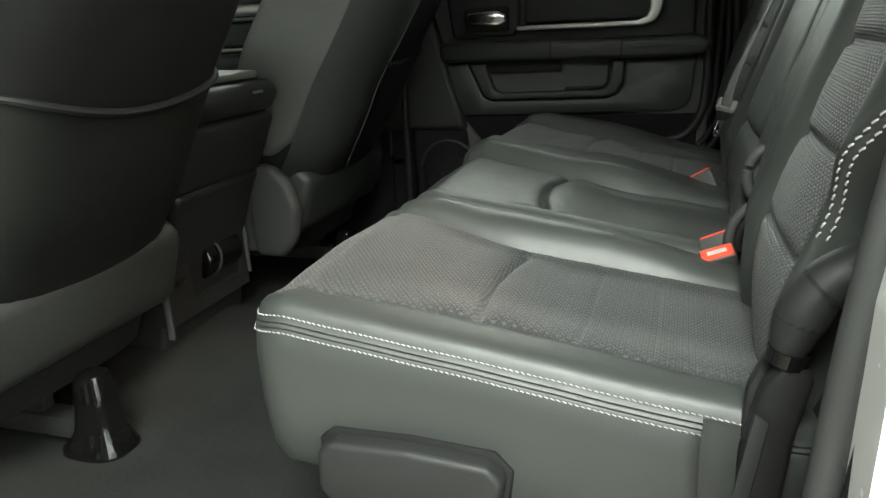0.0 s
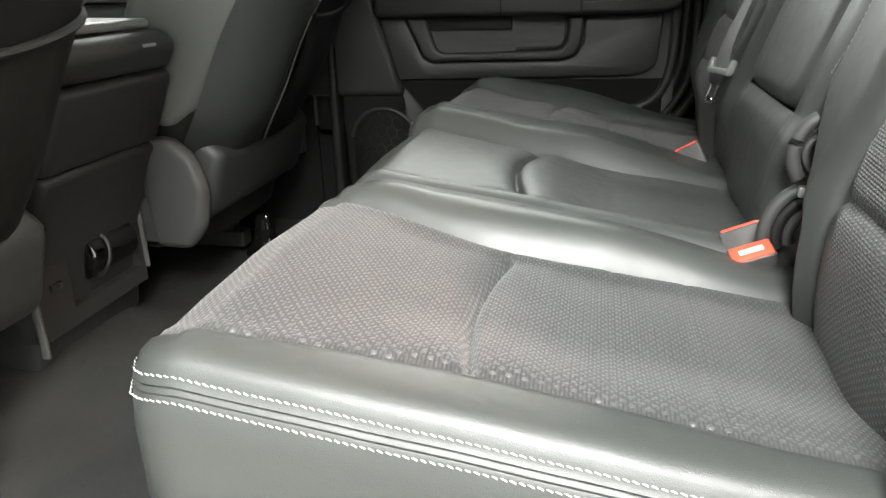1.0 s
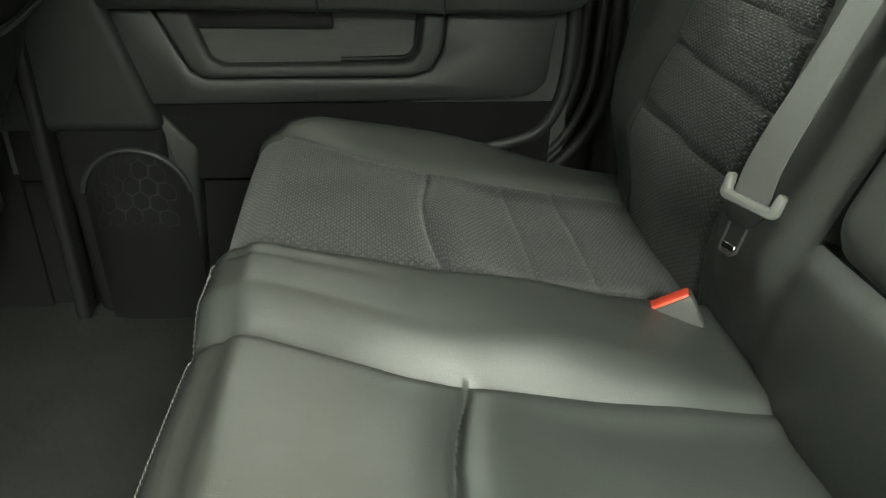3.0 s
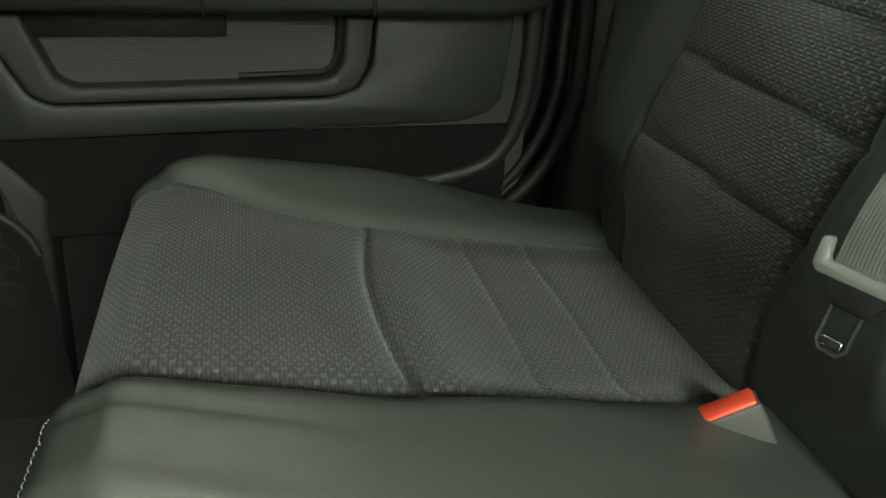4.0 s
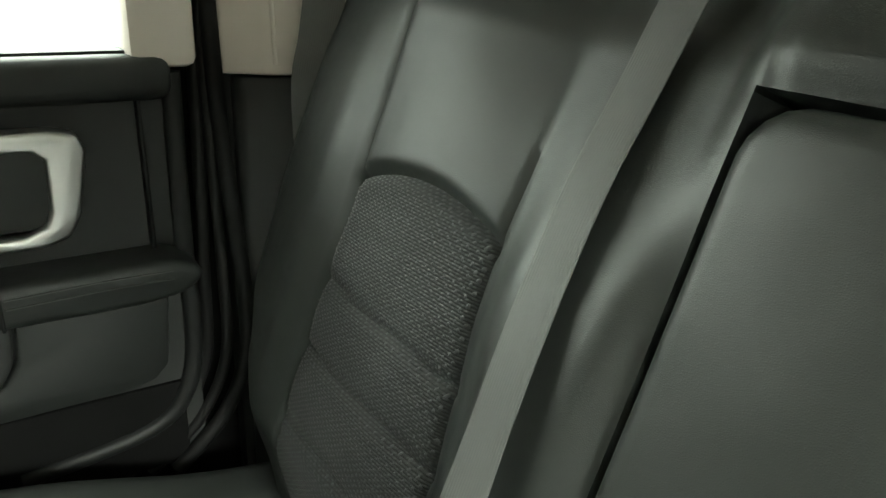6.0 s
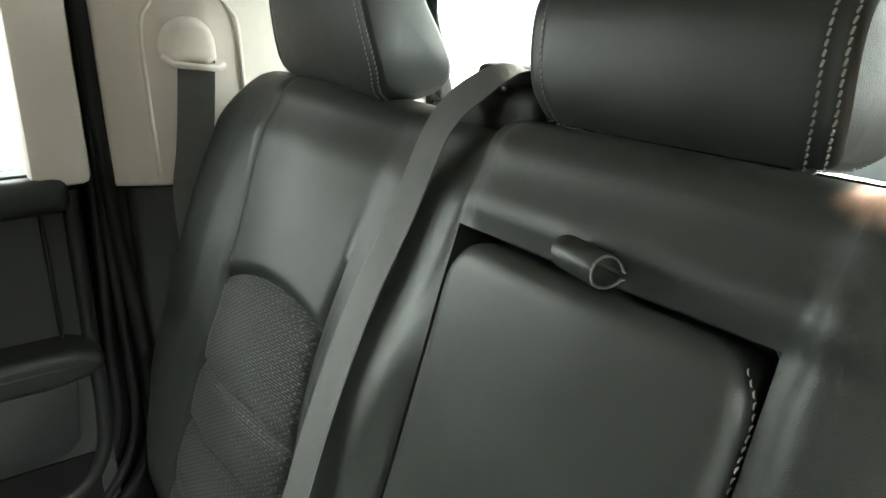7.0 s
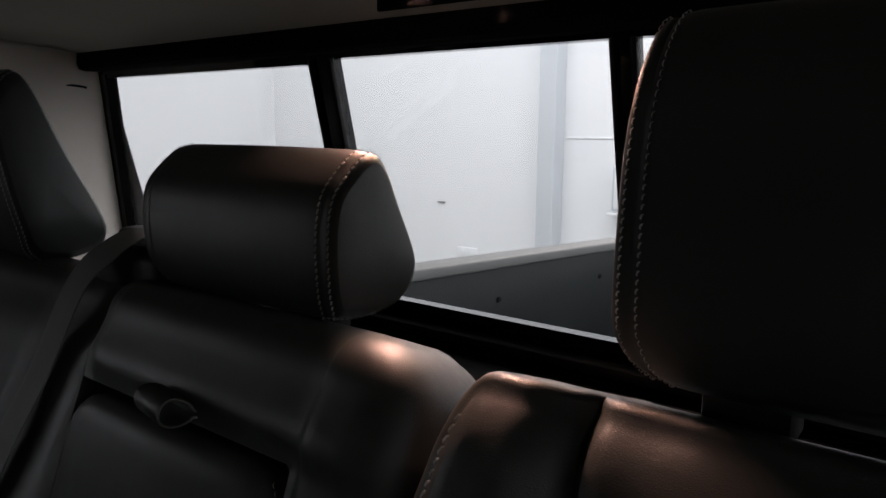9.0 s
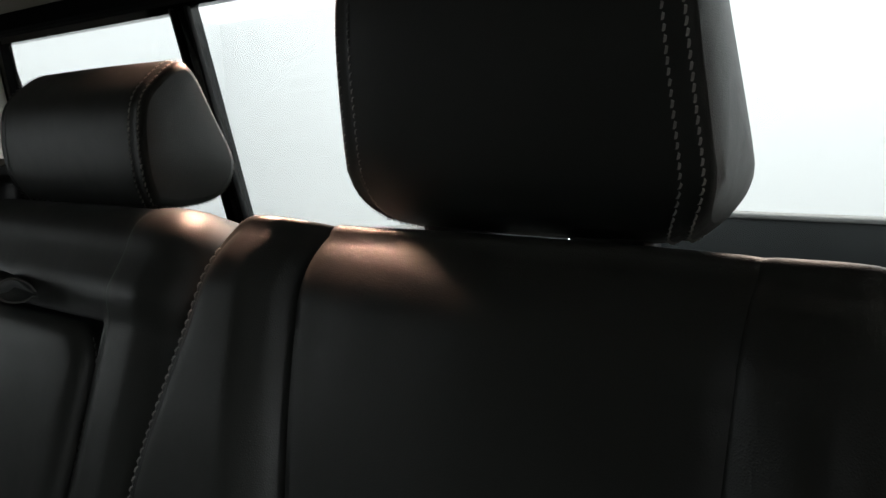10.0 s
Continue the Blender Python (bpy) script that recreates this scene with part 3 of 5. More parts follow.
seat_group = "rear bench"
single = thing("rear_seat", "charcoal leather single rear seat with woven cloth inserts and white stitching", "car seat", (0.3, 0.87, 0.0), seat_group)
parts, rings, plane = pad(lines([nu0, nc0, nc1, nu1], 0.007), DEPTHS, near_warp, near_height, 0.016, EDGE,
                          flat_place, lambda u, v: "cloth" if nc0 < u < nc1 else "leather")
c1 = part("cushion", parts["leather"], LEATHER, single, "black leather cushion with double stitched edge")
part("cloth_insert", parts["cloth"], CLOTH, c1, "dark grey woven cloth with knotted pattern")
part("knotted_weave", knots(flat_place, near_height, lambda v: (near_warp(nc0, v)[0], near_warp(nc1, v)[0]), 0.002, 0.47), KNOT, c1, "raised knots of the cloth", kind="stuff")
outer = lambda u, v: (u < 0.78 and v < 0.47) or (v < 0.03)
for r in (3, 12):
    path = ring_run(rings, plane, r, outer)
    offs = [Vector((0, -0.7, 0.7)) if p.y < 0.7 and p.x > 0.03 else Vector((-0.5, -0.5, 0.7)) if p.y < 0.75 else Vector((-0.7, 0, 0.7)) for p in path]
    path = [p + o * 0.0016 for p, o in zip(path, offs)]
    part("stitching", stitches(path, offs, 0.0058, 0.0045, 0.001), THREAD, c1, "white thread seam", smooth=False)
lever = prism([(0.048, 0.205), (0.05, 0.252), (0.065, 0.264), (0.15, 0.266), (0.235, 0.26), (0.25, 0.243), (0.243, 0.205), (0.225, 0.195), (0.06, 0.19)], 1, 0.628, 0.668, 0.008, 3)
part("lever", lever, PLASTIC, single, "black plastic fold lever")
part("lever_bezel", prism([(0.043, 0.2), (0.045, 0.256), (0.062, 0.27), (0.15, 0.272), (0.238, 0.266), (0.256, 0.246), (0.249, 0.2), (0.228, 0.189), (0.058, 0.184)], 1, 0.649, 0.672, 0.002, 2), RUBBER, single)
for x in (0.07, 0.4):
    for y in (0.74, 1.02):
        part("leg", box((x - 0.018, y - 0.012, 0.0), (x + 0.018, y + 0.012, 0.2), 0.004), STEEL, single)
part("pan", box((0.03, 0.71, 0.178), (0.47, 1.05, 0.2), 0.006), PLASTIC, single)

# double seat: middle place and far place
du0, du1 = 1.160, 1.975
mc0, mc1, fc0, fc1 = 1.17, 1.438, 1.618, 1.905


def double_warp(u, v):
    k = step(0.2, -0.02, v)
    return bend(u, [(du0, -0.024 * step(0.18, 0.42, v)), (mc0, 0.004 - 0.006 * step(0.18, 0.42, v)), (mc1, 0.05 * k), (fc0, 0.022 * k), (fc1, 0.06 * k), (du1, 0)]), v - 0.012 * step(0.12, -0.01, v) * step(1.55, 1.25, u)


def double_height(u, v):
    z = cushion_z(v)
    for a, b in ((mc0, mc1), (fc0, fc1)):
        wa, wb = double_warp(a, v)[0], double_warp(b, v)[0]
        t = (u - wa) / (wb - wa)
        inside = step(-0.02, 0.02, t) * step(1.02, 0.98, t)
        z -= (0.006 * step(-0.04, 0.22, v) + 0.014 * step(0.2, 0.32, v)) * step(-0.1, 0.15, t) * step(1.1, 0.85, t)
        z += inside * 0.006 * math.sin(math.pi * min(1, max(0, t)))
        d = v - insert_crease(u, v, a, b, 0.006 if a == mc0 else 0.0)
        z -= inside * step(-0.02, 0.07, t) * step(1.02, 0.93, t) * (0.011 * bell(d, 0, 0.0045) + 0.005 * bell(d, 0, 0.014) - 0.004 * bell(d, -0.03, 0.03) - 0.004 * bell(d, 0.03, 0.03))
        if a == fc0:
            z -= inside * (0.0022 * bell(v, 0.306, 0.004) + 0.0022 * bell(v, 0.38, 0.004))
        z -= 0.006 * bell(u, wa, 0.006) + 0.007 * bell(u, wb, 0.007)
    m1, f0 = double_warp(mc1, v)[0], double_warp(fc0, v)[0]
    mid_hump = step(m1, m1 + 0.042, u) * step(f0, f0 - 0.05, u)
    z += 0.027 * mid_hump * step(0.47, 0.27, v) + 0.006 * step(mc0 + 0.005, du0 + 0.01, u)
    z += 0.03 * step(double_warp(fc1, v)[0] - 0.01, du1, u) * step(0.46, 0.2, v) * step(-0.05, 0.06, v)
    z -= 0.0025 * bell(u, (m1 + f0) / 2 + 0.015, 0.004) * step(0.16, 0.1, v)
    z -= 0.03 * step(0.02, -0.03, v) ** 2
    z += 0.0016 * noise.noise((u * 14, v * 14, 7))
    return z


double = thing("rear_seat", "charcoal leather double rear seat with folded armrest and cloth outer place", "car seat", (0.3, 1.55, 0.0), seat_group)
parts, rings, plane = pad(lines([du0, mc0 + 0.004, mc1, 1.52, fc0, fc1, du1], 0.007), DEPTHS, double_warp, double_height, 0.03, PLAIN,
                          flat_place, lambda u, v: "cloth" if fc0 < u < fc1 else "leather")
c2 = part("cushion", parts["leather"], LEATHER, double, "black leather cushion for two")
part("cloth_insert", parts["cloth"], CLOTH, c2, "dark grey woven cloth with knotted pattern")
part("knotted_weave", knots(flat_place, double_height, lambda v: (double_warp(fc0, v)[0], double_warp(fc1, v)[0]), 0.002, 0.47), KNOT, c2, "raised knots of the cloth", kind="stuff")
path = ring_run(rings, plane, 3, lambda u, v: v < 0.012 and 1.185 < u < 1.62)
part("stitching", stitches([p + Vector((-0.001, 0, 0.001)) for p in path], Vector((-0.7, 0, 0.7)), 0.0062, 0.005, 0.0012), THREAD, c2, "white thread seam", smooth=False)
for x in (0.07, 0.4):
    for y in (1.16, 1.55, 1.93):
        part("leg", box((x - 0.018, y - 0.012, 0.0), (x + 0.018, y + 0.012, 0.2), 0.004), STEEL, double)
part("pan", box((0.03, 1.13, 0.178), (0.47, 1.97, 0.2), 0.006), PLASTIC, double)

# ---- backrests ----
TT, NN = Vector((0.35, 0, 1)).normalized(), Vector((-1, 0, 0.35)).normalized()
ORG = Vector((0.461, 0, 0.34))
UP = math.sqrt(1 + 0.35 ** 2)


def back_place(u, v, w):
    return ORG + Vector((0, u, 0)) + TT * v + NN * w


def vz(z):
    return (z - 0.34) * UP


BACK = [(0.008, 0.002), (0.016, 0.006), (0.023, 0.013), (0.028, 0.022), (0.031, 0.033), (0.032, 0.05), (0.03, 0.08), (0.022, 0.105)]
bd0, bd1 = 1.120, 2.005
a0u, a1u = 1.190, 1.474
a0v, a1v = vz(0.478), vz(0.893)
k0, k1 = 1.632, 1.872
kv = vz(0.734)
top_v = vz(0.958)


def arch(t):
    return 0.026 * math.sin(math.pi * min(1, max(0, t))) ** 0.8


def tuck(v):
    """The backrest's foot curves back and under."""
    z = 0.34 + v / UP
    return 0.05 * max(0.0, (0.435 - z) / 0.13) ** 1.6


def outer_edge(v):
    """How far the backrest's outer edge is set in or out up its height."""
    marks = [(0.30, -0.10), (0.42, -0.07), (0.5, -0.03), (0.575, 0.004), (0.66, 0.008), (0.85, 0.004), (0.96, -0.012)]
    z = 0.34 + v / UP
    for (a, da), (b, db) in zip(marks, marks[1:]):
        if a <= z <= b:
            return da + (db - da) * step(a, b, z)
    return marks[0][1] if z < 0.4 else marks[-1][1]


def dback_warp(u, v):
    squeeze = step(0.2, kv, v)
    uu = bend(u, [(bd0, 0), (a0u, 0), (a1u, 0), (k0, 0.02 * squeeze), (k1, -0.008 * squeeze), (bd1, outer_edge(v))])
    vv = v
    if k0 < u < k1:
        t = (u - k0) / (k1 - k0)
        vv = v + arch(t) * max(0, 1 - abs(v - kv) / (kv - vz(0.64)) if v < kv else 1 - (v - kv) / (top_v - kv))
    return uu, vv


def dback_height(u, v):
    w = 0.0
    s = step(0.2, kv, v)
    ka, kb = k0 + 0.02 * s, k1 - 0.008 * s
    t = (u - ka) / (kb - ka)
    inside = step(-0.02, 0.02, t) * step(1.02, 0.98, t)
    edge_v = kv + arch(t)
    below = step(edge_v + 0.006, edge_v - 0.006, v)
    w += inside * 0.008 * math.sin(math.pi * min(1, max(0, t)))
    w += 0.024 * min(1.0, max(0.0, t)) * step(0.02, 0.12, v)
    for z in (0.467, 0.546, 0.621):
        w -= inside * below * (0.0075 * bell(v, vz(z) + 0.012 * (t - 0.5), 0.006) - 0.003 * bell(v, vz(z) + 0.045, 0.03))
    w -= inside * 0.010 * bell(v, edge_v, 0.007)
    w -= 0.004 * bell(u, ka, 0.004) * step(edge_v + 0.18, edge_v, v) + 0.004 * bell(u, kb, 0.004)
    w += 0.012 * step(kb, kb + 0.07, u) * step(top_v + 0.05, kv, v) * step(0.05, 0.2, v)
    hump = step(a1u - 0.002, a1u + 0.035, u) * step(ka, ka - 0.06, u)
    w += 0.022 * hump * step(0.02, 0.12, v) * (1 - 0.9 * step(vz(0.66), vz(0.9), v))
    w -= 0.026 * step(vz(0.7), vz(0.95), v) * step(a1u, a1u + 0.04, u) * step(kb + 0.02, ka, u)
    if u < a1u + 0.03:
        lower = step(a0v + 0.004, a0v - 0.03, v) * step(a1u + 0.025, a1u - 0.01, u)
        w += 0.006 * lower
        if a0u < u < a1u and a0v < v < a1v:
            w -= 0.045
        w += 0.010 * step(a1v, a1v + 0.03, v) * step(a1u + 0.02, a1u - 0.02, u)
        w += 0.012 * step(a0u - 0.003, a0u - 0.03, u) * step(bd0 - 0.02, bd0 + 0.01, u)
        w -= 0.003 * bell(u, 1.176, 0.004) * step(a1v - 0.02, a1v + 0.02, v)
        w -= 0.003 * bell(u, a1u - 0.008, 0.004) * step(a1v, a1v + 0.01, v)
    w -= 0.012 * step(top_v - 0.06, top_v, v) + tuck(v)
    w += 0.0018 * noise.noise((u * 12, v * 12, 11))
    return w


parts, rings, plane = pad(lines([bd0, 1.176, a0u - 0.002, a0u + 0.002, a1u - 0.002, a1u + 0.002, k0, k1, bd1], 0.007),
                          lines([-0.04, a0v - 0.002, a0v + 0.002, vz(0.467), vz(0.546), vz(0.621), kv, a1v - 0.002, a1v + 0.002, top_v], 0.007),
                          dback_warp, dback_height, 0.05, BACK, back_place, lambda u, v: "cloth" if k0 < u < k1 and v < kv else "leather", corners=(0.4, 0.4, 0.5, 1.2))
bk2 = part("backrest", parts["leather"], LEATHER, double, "black leather backrest for two")
part("cloth_insert", parts["cloth"], CLOTH, bk2, "dark grey woven cloth with knotted pattern")


def arched(lo, hi):
    """The insert's width at height v, narrowing under its arched top."""
    def span(v):
        d = max(0.0, (v - kv) / 0.026)
        t = math.asin(min(1.0, d) ** 1.25) / math.pi
        return lo(v) + (hi(v) - lo(v)) * t, hi(v) - (hi(v) - lo(v)) * t
    return span


part("knotted_weave", knots(back_place, dback_height, arched(lambda v: dback_warp(k0, v)[0], lambda v: dback_warp(k1, v)[0]), 0.01, kv + 0.02), KNOT, bk2, "raised knots of the cloth", kind="stuff")
part("back_panel", prism([(0.51, 0.3), (0.58, 0.3), (0.80, 0.93), (0.735, 0.945)], 1, 1.12, 1.96, 0.012), PLASTIC, bk2)

# folded armrest in the middle
ah = lambda u, v: 0.009 + 0.008 * math.sin(math.pi * (u - a0u) / (a1u - a0u)) + 0.0015 * noise.noise((u * 12, v * 12, 21))
parts, rings, plane = pad(lines([a0u + 0.022, a1u - 0.022], 0.008), lines([a0v + 0.02, a1v - 0.024], 0.009), lambda u, v: (u, v), ah, 0.02,
                          [(0.007, 0.001), (0.013, 0.004), (0.0175, 0.009), (0.0198, 0.016), (0.0198, 0.05)], back_place, lambda u, v: "a")
arm = part("armrest", parts["a"], LEATHER, double, "folded black leather centre armrest")
path = ring_run(rings, plane, 3, lambda u, v: u < a0u + 0.03)
part("stitching", stitches([p + NN * 0.001 for p in path], NN, 0.0062, 0.005, 0.0013), THREAD, arm, "white thread seam", smooth=False)
lc = back_place(1.318, a1v + 0.012, 0.016)
loop_pts = []
for k in range(19):
    a = math.pi * (0.1 + 1.8 * k / 18)
    loop_pts.append(lc + TT * 0.012 * math.sin(a) * (0.85 - 0.15 * math.cos(a)) + NN * (0.002 - 0.0155 * math.cos(a)))
loop_pts.insert(0, lc - NN * 0.03)
loop_pts.append(lc - NN * 0.03 - TT * 0.002)
pull = part("pull_loop", strip(loop_pts, Vector((0.12, 1, 0.05)), 0.04, 0.0025), LEATHER, double, "folded leather loop with pale cut edge")
part("loop_edge", tube([p + Vector((-0.0025, -0.0202, -0.001)) for p in loop_pts], 0.0011, 6), GREYP, pull, "pale cut edge")

# single backrest on the open side
s0, s1 = 0.652, 1.079
sk0, sk1 = 0.712, 0.958
st_v = vz(0.976)
TIGHT = [(0.003, 0.0005), (0.0058, 0.002), (0.008, 0.0042), (0.0093, 0.0075), (0.0098, 0.012), (0.0098, 0.03), (0.009, 0.07), (0.004, 0.1)]


def sback_warp(u, v):
    vv = v
    if sk0 < u < sk1:
        t = (u - sk0) / (sk1 - sk0)
        vv = v + arch(t) * max(0, 1 - abs(v - kv) / (kv - vz(0.64)) if v < kv else 1 - (v - kv) / (st_v - kv))
    return bend(u, [(s0, 0.045 * step(vz(0.62), vz(0.5), v)), (sk0, 0), (sk1, 0.035 * step(kv, st_v, v) - 0.03 * step(vz(0.55), vz(0.4), v)), (s1, 0.016 - 0.034 * step(vz(0.78), st_v, v) - 0.112 * step(vz(0.56), vz(0.4), v))]), vv


def sback_height(u, v):
    t = (u - sk0) / (sk1 - sk0)
    inside = step(-0.02, 0.02, t) * step(1.02, 0.98, t)
    edge_v = kv + arch(t)
    below = step(edge_v + 0.006, edge_v - 0.006, v)
    w = inside * 0.008 * math.sin(math.pi * min(1, max(0, t)))
    for z in (0.449, 0.54, 0.636):
        w -= inside * below * (0.0075 * bell(v, vz(z) - 0.008 * (t - 0.5), 0.006) - 0.003 * bell(v, vz(z) + 0.045, 0.03))
    w -= inside * 0.010 * bell(v, edge_v, 0.007)
    skv = sk1 + 0.035 * step(kv, st_v, v)
    w -= 0.013 * bell(u, skv, 0.0055) + 0.004 * bell(u, sk0, 0.004)
    w += 0.024 * step(sk0, sk0 - 0.04, u) * step(st_v + 0.05, kv, v)
    w += 0.016 * step(skv, skv + 0.035, u)
    w -= 0.022 * max(0.0, (v - st_v + 0.05) / 0.05) ** 2 + 0.012 * max(0.0, (s0 + 0.03 - u) / 0.03) ** 2 + 0.004 * max(0.0, (u - s1 + 0.034 * step(vz(0.78), st_v, v)) / 0.012) ** 2 + tuck(v)
    w += 0.0018 * noise.noise((u * 12, v * 12, 15))
    return w


parts, rings, plane = pad(lines([s0, sk0, sk1, s1 - 0.012], 0.007)[:-1] + lines([s1 - 0.012, s1], 0.003), lines([-0.04, vz(0.449), vz(0.54), vz(0.636), kv, st_v], 0.007), sback_warp, sback_height, 0.045, TIGHT,
                          back_place, lambda u, v: "cloth" if sk0 < u < sk1 and v < kv else "leather", corners=(0.4, 0.4, 0.3, 0.5))
bk1 = part("backrest", parts["leather"], LEATHER, single, "black leather backrest with stitched edges")
part("cloth_insert", parts["cloth"], CLOTH, bk1, "dark grey woven cloth with knotted pattern")
part("knotted_weave", knots(back_place, sback_height, arched(lambda v: sback_warp(sk0, v)[0], lambda v: sback_warp(sk1, v)[0]), 0.01, kv + 0.02), KNOT, bk1, "raised knots of the cloth", kind="stuff")
part("back_panel", prism([(0.51, 0.3), (0.58, 0.3), (0.80, 0.93), (0.735, 0.945)], 1, 0.67, 1.06, 0.012), PLASTIC, bk1)
path = ring_run(rings, plane, 0, lambda u, v: u > s1 - 0.04 and 0.2 < v < st_v - 0.012)
part("stitching", stitches([p + NN * 0.0042 + Vector((0, -0.005, 0)) for p in path], NN, 0.0068, 0.0054, 0.0017), THREAD, bk1, "white thread seam", smooth=False)
for r in (2, 4):
    path = ring_run(rings, plane, r, lambda u, v: u < s0 + 0.05 and 0.15 < v < 0.5)
    part("stitching", stitches([p + NN * 0.001 + Vector((0, -0.001, 0)) for p in path], Vector((-0.7, -0.7, 0.2)), 0.0085, 0.0065, 0.0018), THREAD, bk1, "white thread seam", smooth=False)


# ---- head restraints ----
def headrest(label, profile, y0, y1, posts, base, lean=0.0, taper=0.0, foot=0.012):
    """A head restraint: its side profile (x, z) drawn across the seat, with rounded, stitched ends and two posts."""
    h = thing("head_restraint", label, "headrest", base, "head restraints")
    prof = [Vector((p[0], 0, p[1])) for p in profile]
    prof = smooth_line(prof + [prof[0]], 5)[:-1]
    zb, yc, hw = min(p[1] for p in profile), (y0 + y1) / 2, (y1 - y0) / 2

    def shaped(v):
        """Leans the pad forwards, narrows it upwards and rounds its lower corners."""
        up = v.z - zb
        half = hw - taper * max(0.0, up - 0.045) - foot * max(0.0, 1 - up / 0.05) ** 2
        return Vector((v.x - lean * up, yc + (v.y - yc) * half / hw, v.z))

    cen = sum(prof, Vector()) / len(prof)
    n = len(prof)

    def section(y, k):
        return [shaped(Vector((cen.x + (p.x - cen.x) * k, y, cen.z + (p.z - cen.z) * k))) for p in prof]

    ends = [(0.0, 0.86), (0.002, 0.93), (0.006, 0.965), (0.010, 0.975), (0.0125, 0.962), (0.015, 0.98), (0.019, 0.992), (0.026, 1.0)]
    rows = [(y0 + d, k) for d, k in ends]
    rows += [(y0 + 0.026 + (y1 - y0 - 0.052) * i / 10, 1.0 + 0.012 * math.sin(math.pi * i / 10)) for i in range(1, 10)]
    rows += [(y1 - d, k) for d, k in ends[::-1]]
    verts, faces = [], []
    for y, k in rows:
        verts += section(y, k)
    for i in range(len(rows) - 1):
        for j in range(n):
            faces.append([i * n + j, i * n + (j + 1) % n, (i + 1) * n + (j + 1) % n, (i + 1) * n + j])
    cover = from_pairs(verts, faces)
    part("cover", cover, LEATHER, h)
    for y, k, bulge in ((y0, 0.86, -1), (y1, 0.86, 1)):
        vv, ff = [], []
        for s, o in ((1.0, 0.0), (0.8, 0.0016), (0.45, 0.003)):
            vv += section(y + bulge * o, k * s)
        vv.append(shaped(Vector((cen.x, y + bulge * 0.0034, cen.z))))
        for r in range(2):
            for j in range(n):
                ff.append([r * n + j, r * n + (j + 1) % n, (r + 1) * n + (j + 1) % n, (r + 1) * n + j])
        for j in range(n):
            ff.append([2 * n + j, 2 * n + (j + 1) % n, 3 * n])
        part("side_panel", from_pairs(vv, ff), LEATHER, h)
    for y, sgn in ((y0, -1), (y1, 1)):
        for d, k in ((0.0055, 0.968), (0.0175, 0.99)):
            path = section(y - sgn * d, k + 0.006)
            path.append(path[0])
            outs = [(p - Vector((cen.x - lean * (p.z - zb), p.y, cen.z))).normalized() + Vector((0, sgn * 0.5, 0)) for p in path]
            part("stitching", stitches(path, outs, 0.0055, 0.0045, 0.0016), THREAD, h, "white thread seam", smooth=False)
    for y in posts:
        part("post", tube([(cen.x + 0.0, y, zb - 0.05), (cen.x + 0.002, y, zb + 0.02)], 0.0065, 12), SATIN, h, "satin steel post")
        part("collar", tube([(cen.x, y, zb - 0.03), (cen.x, y, zb - 0.014)], [0.016, 0.012], 16), GREYP, h, "grey plastic collar")
        part("shroud", box((cen.x - 0.016, y - 0.026, zb - 0.02), (cen.x + 0.018, y + 0.026, zb + 0.012), 0.006), PLASTIC, h, "black post shroud")
    return h


def from_pairs(verts, faces):
    bm = bmesh.new()
    vs = [bm.verts.new(v) for v in verts]
    for f in faces:
        bm.faces.new([vs[i] for i in f])
    return from_bm(bm)


mid_prof = [(0.726, 0.983), (0.715, 1.0), (0.712, 1.035), (0.717, 1.068), (0.733, 1.088), (0.757, 1.104), (0.772, 1.096), (0.79, 1.06), (0.812, 1.01), (0.8, 0.985), (0.76, 0.978)]
mid_prof = [(p[0], p[1] - (0.007 if p[1] < 1.0 else 0.0)) for p in mid_prof]
headrest("low black leather centre head restraint with white stitching", mid_prof, 1.205, 1.465, (1.27, 1.385), (0.76, 1.33, 0.95))
out_prof = [(0.668, 0.978), (0.652, 1.0), (0.648, 1.06), (0.652, 1.115), (0.665, 1.15), (0.687, 1.172), (0.703, 1.162), (0.722, 1.09), (0.745, 1.02), (0.738, 0.985), (0.70, 0.972)]
headrest("tall black leather head restraint with white stitching", [(p[0] + 0.05, p[1] - 0.012 + 0.02 * step(1.0, 1.15, p[1])) for p in out_prof], 1.668, 1.933, (1.74, 1.86), (0.74, 1.8, 0.95), 0.15, 0.16, 0.035)
near_prof = [(p[0] + 0.097, p[1] + (0.012 if p[1] > 1.03 else -0.007)) for p in out_prof]
headrest("tall black leather head restraint beside the open door", near_prof, 0.742, 1.003, (0.815, 0.93), (0.78, 0.87, 0.95), 0.15, 0.1, 0.022)


# ---- belts and buckles ----
belt = thing("seat_belt", "grey shoulder belt with latch tongue hanging on the backrest", "seat belt", (0.48, 1.55, 0.5), "seat belts")
bp = [Vector((0.4735, 1.541, 0.487)), back_place(1.542, vz(0.515), 0.044), back_place(1.546, vz(0.6), 0.041), back_place(1.554, vz(0.7), 0.033), back_place(1.566, vz(0.8), 0.014), back_place(1.57, vz(0.88), -0.006), Vector((0.694, 1.56, 0.962)), Vector((0.718, 1.532, 0.998)), Vector((0.738, 1.508, 1.012)), Vector((0.76, 1.49, 1.01))]
bl = smooth_line(bp, 6)
turned = Vector((-0.38, 0.925, 0))
part("webbing", strip(bl, [turned.lerp(Vector((0, 1, 0)), min(1, k / 14)) for k in range(len(bl))], 0.0415, 0.0016), WEB, belt, "ribbed grey webbing")
tn = Vector((0.474, 1.541, 0.494))
up = (TT - turned * TT.dot(turned)).normalized()
face = turned.cross(up) * -1
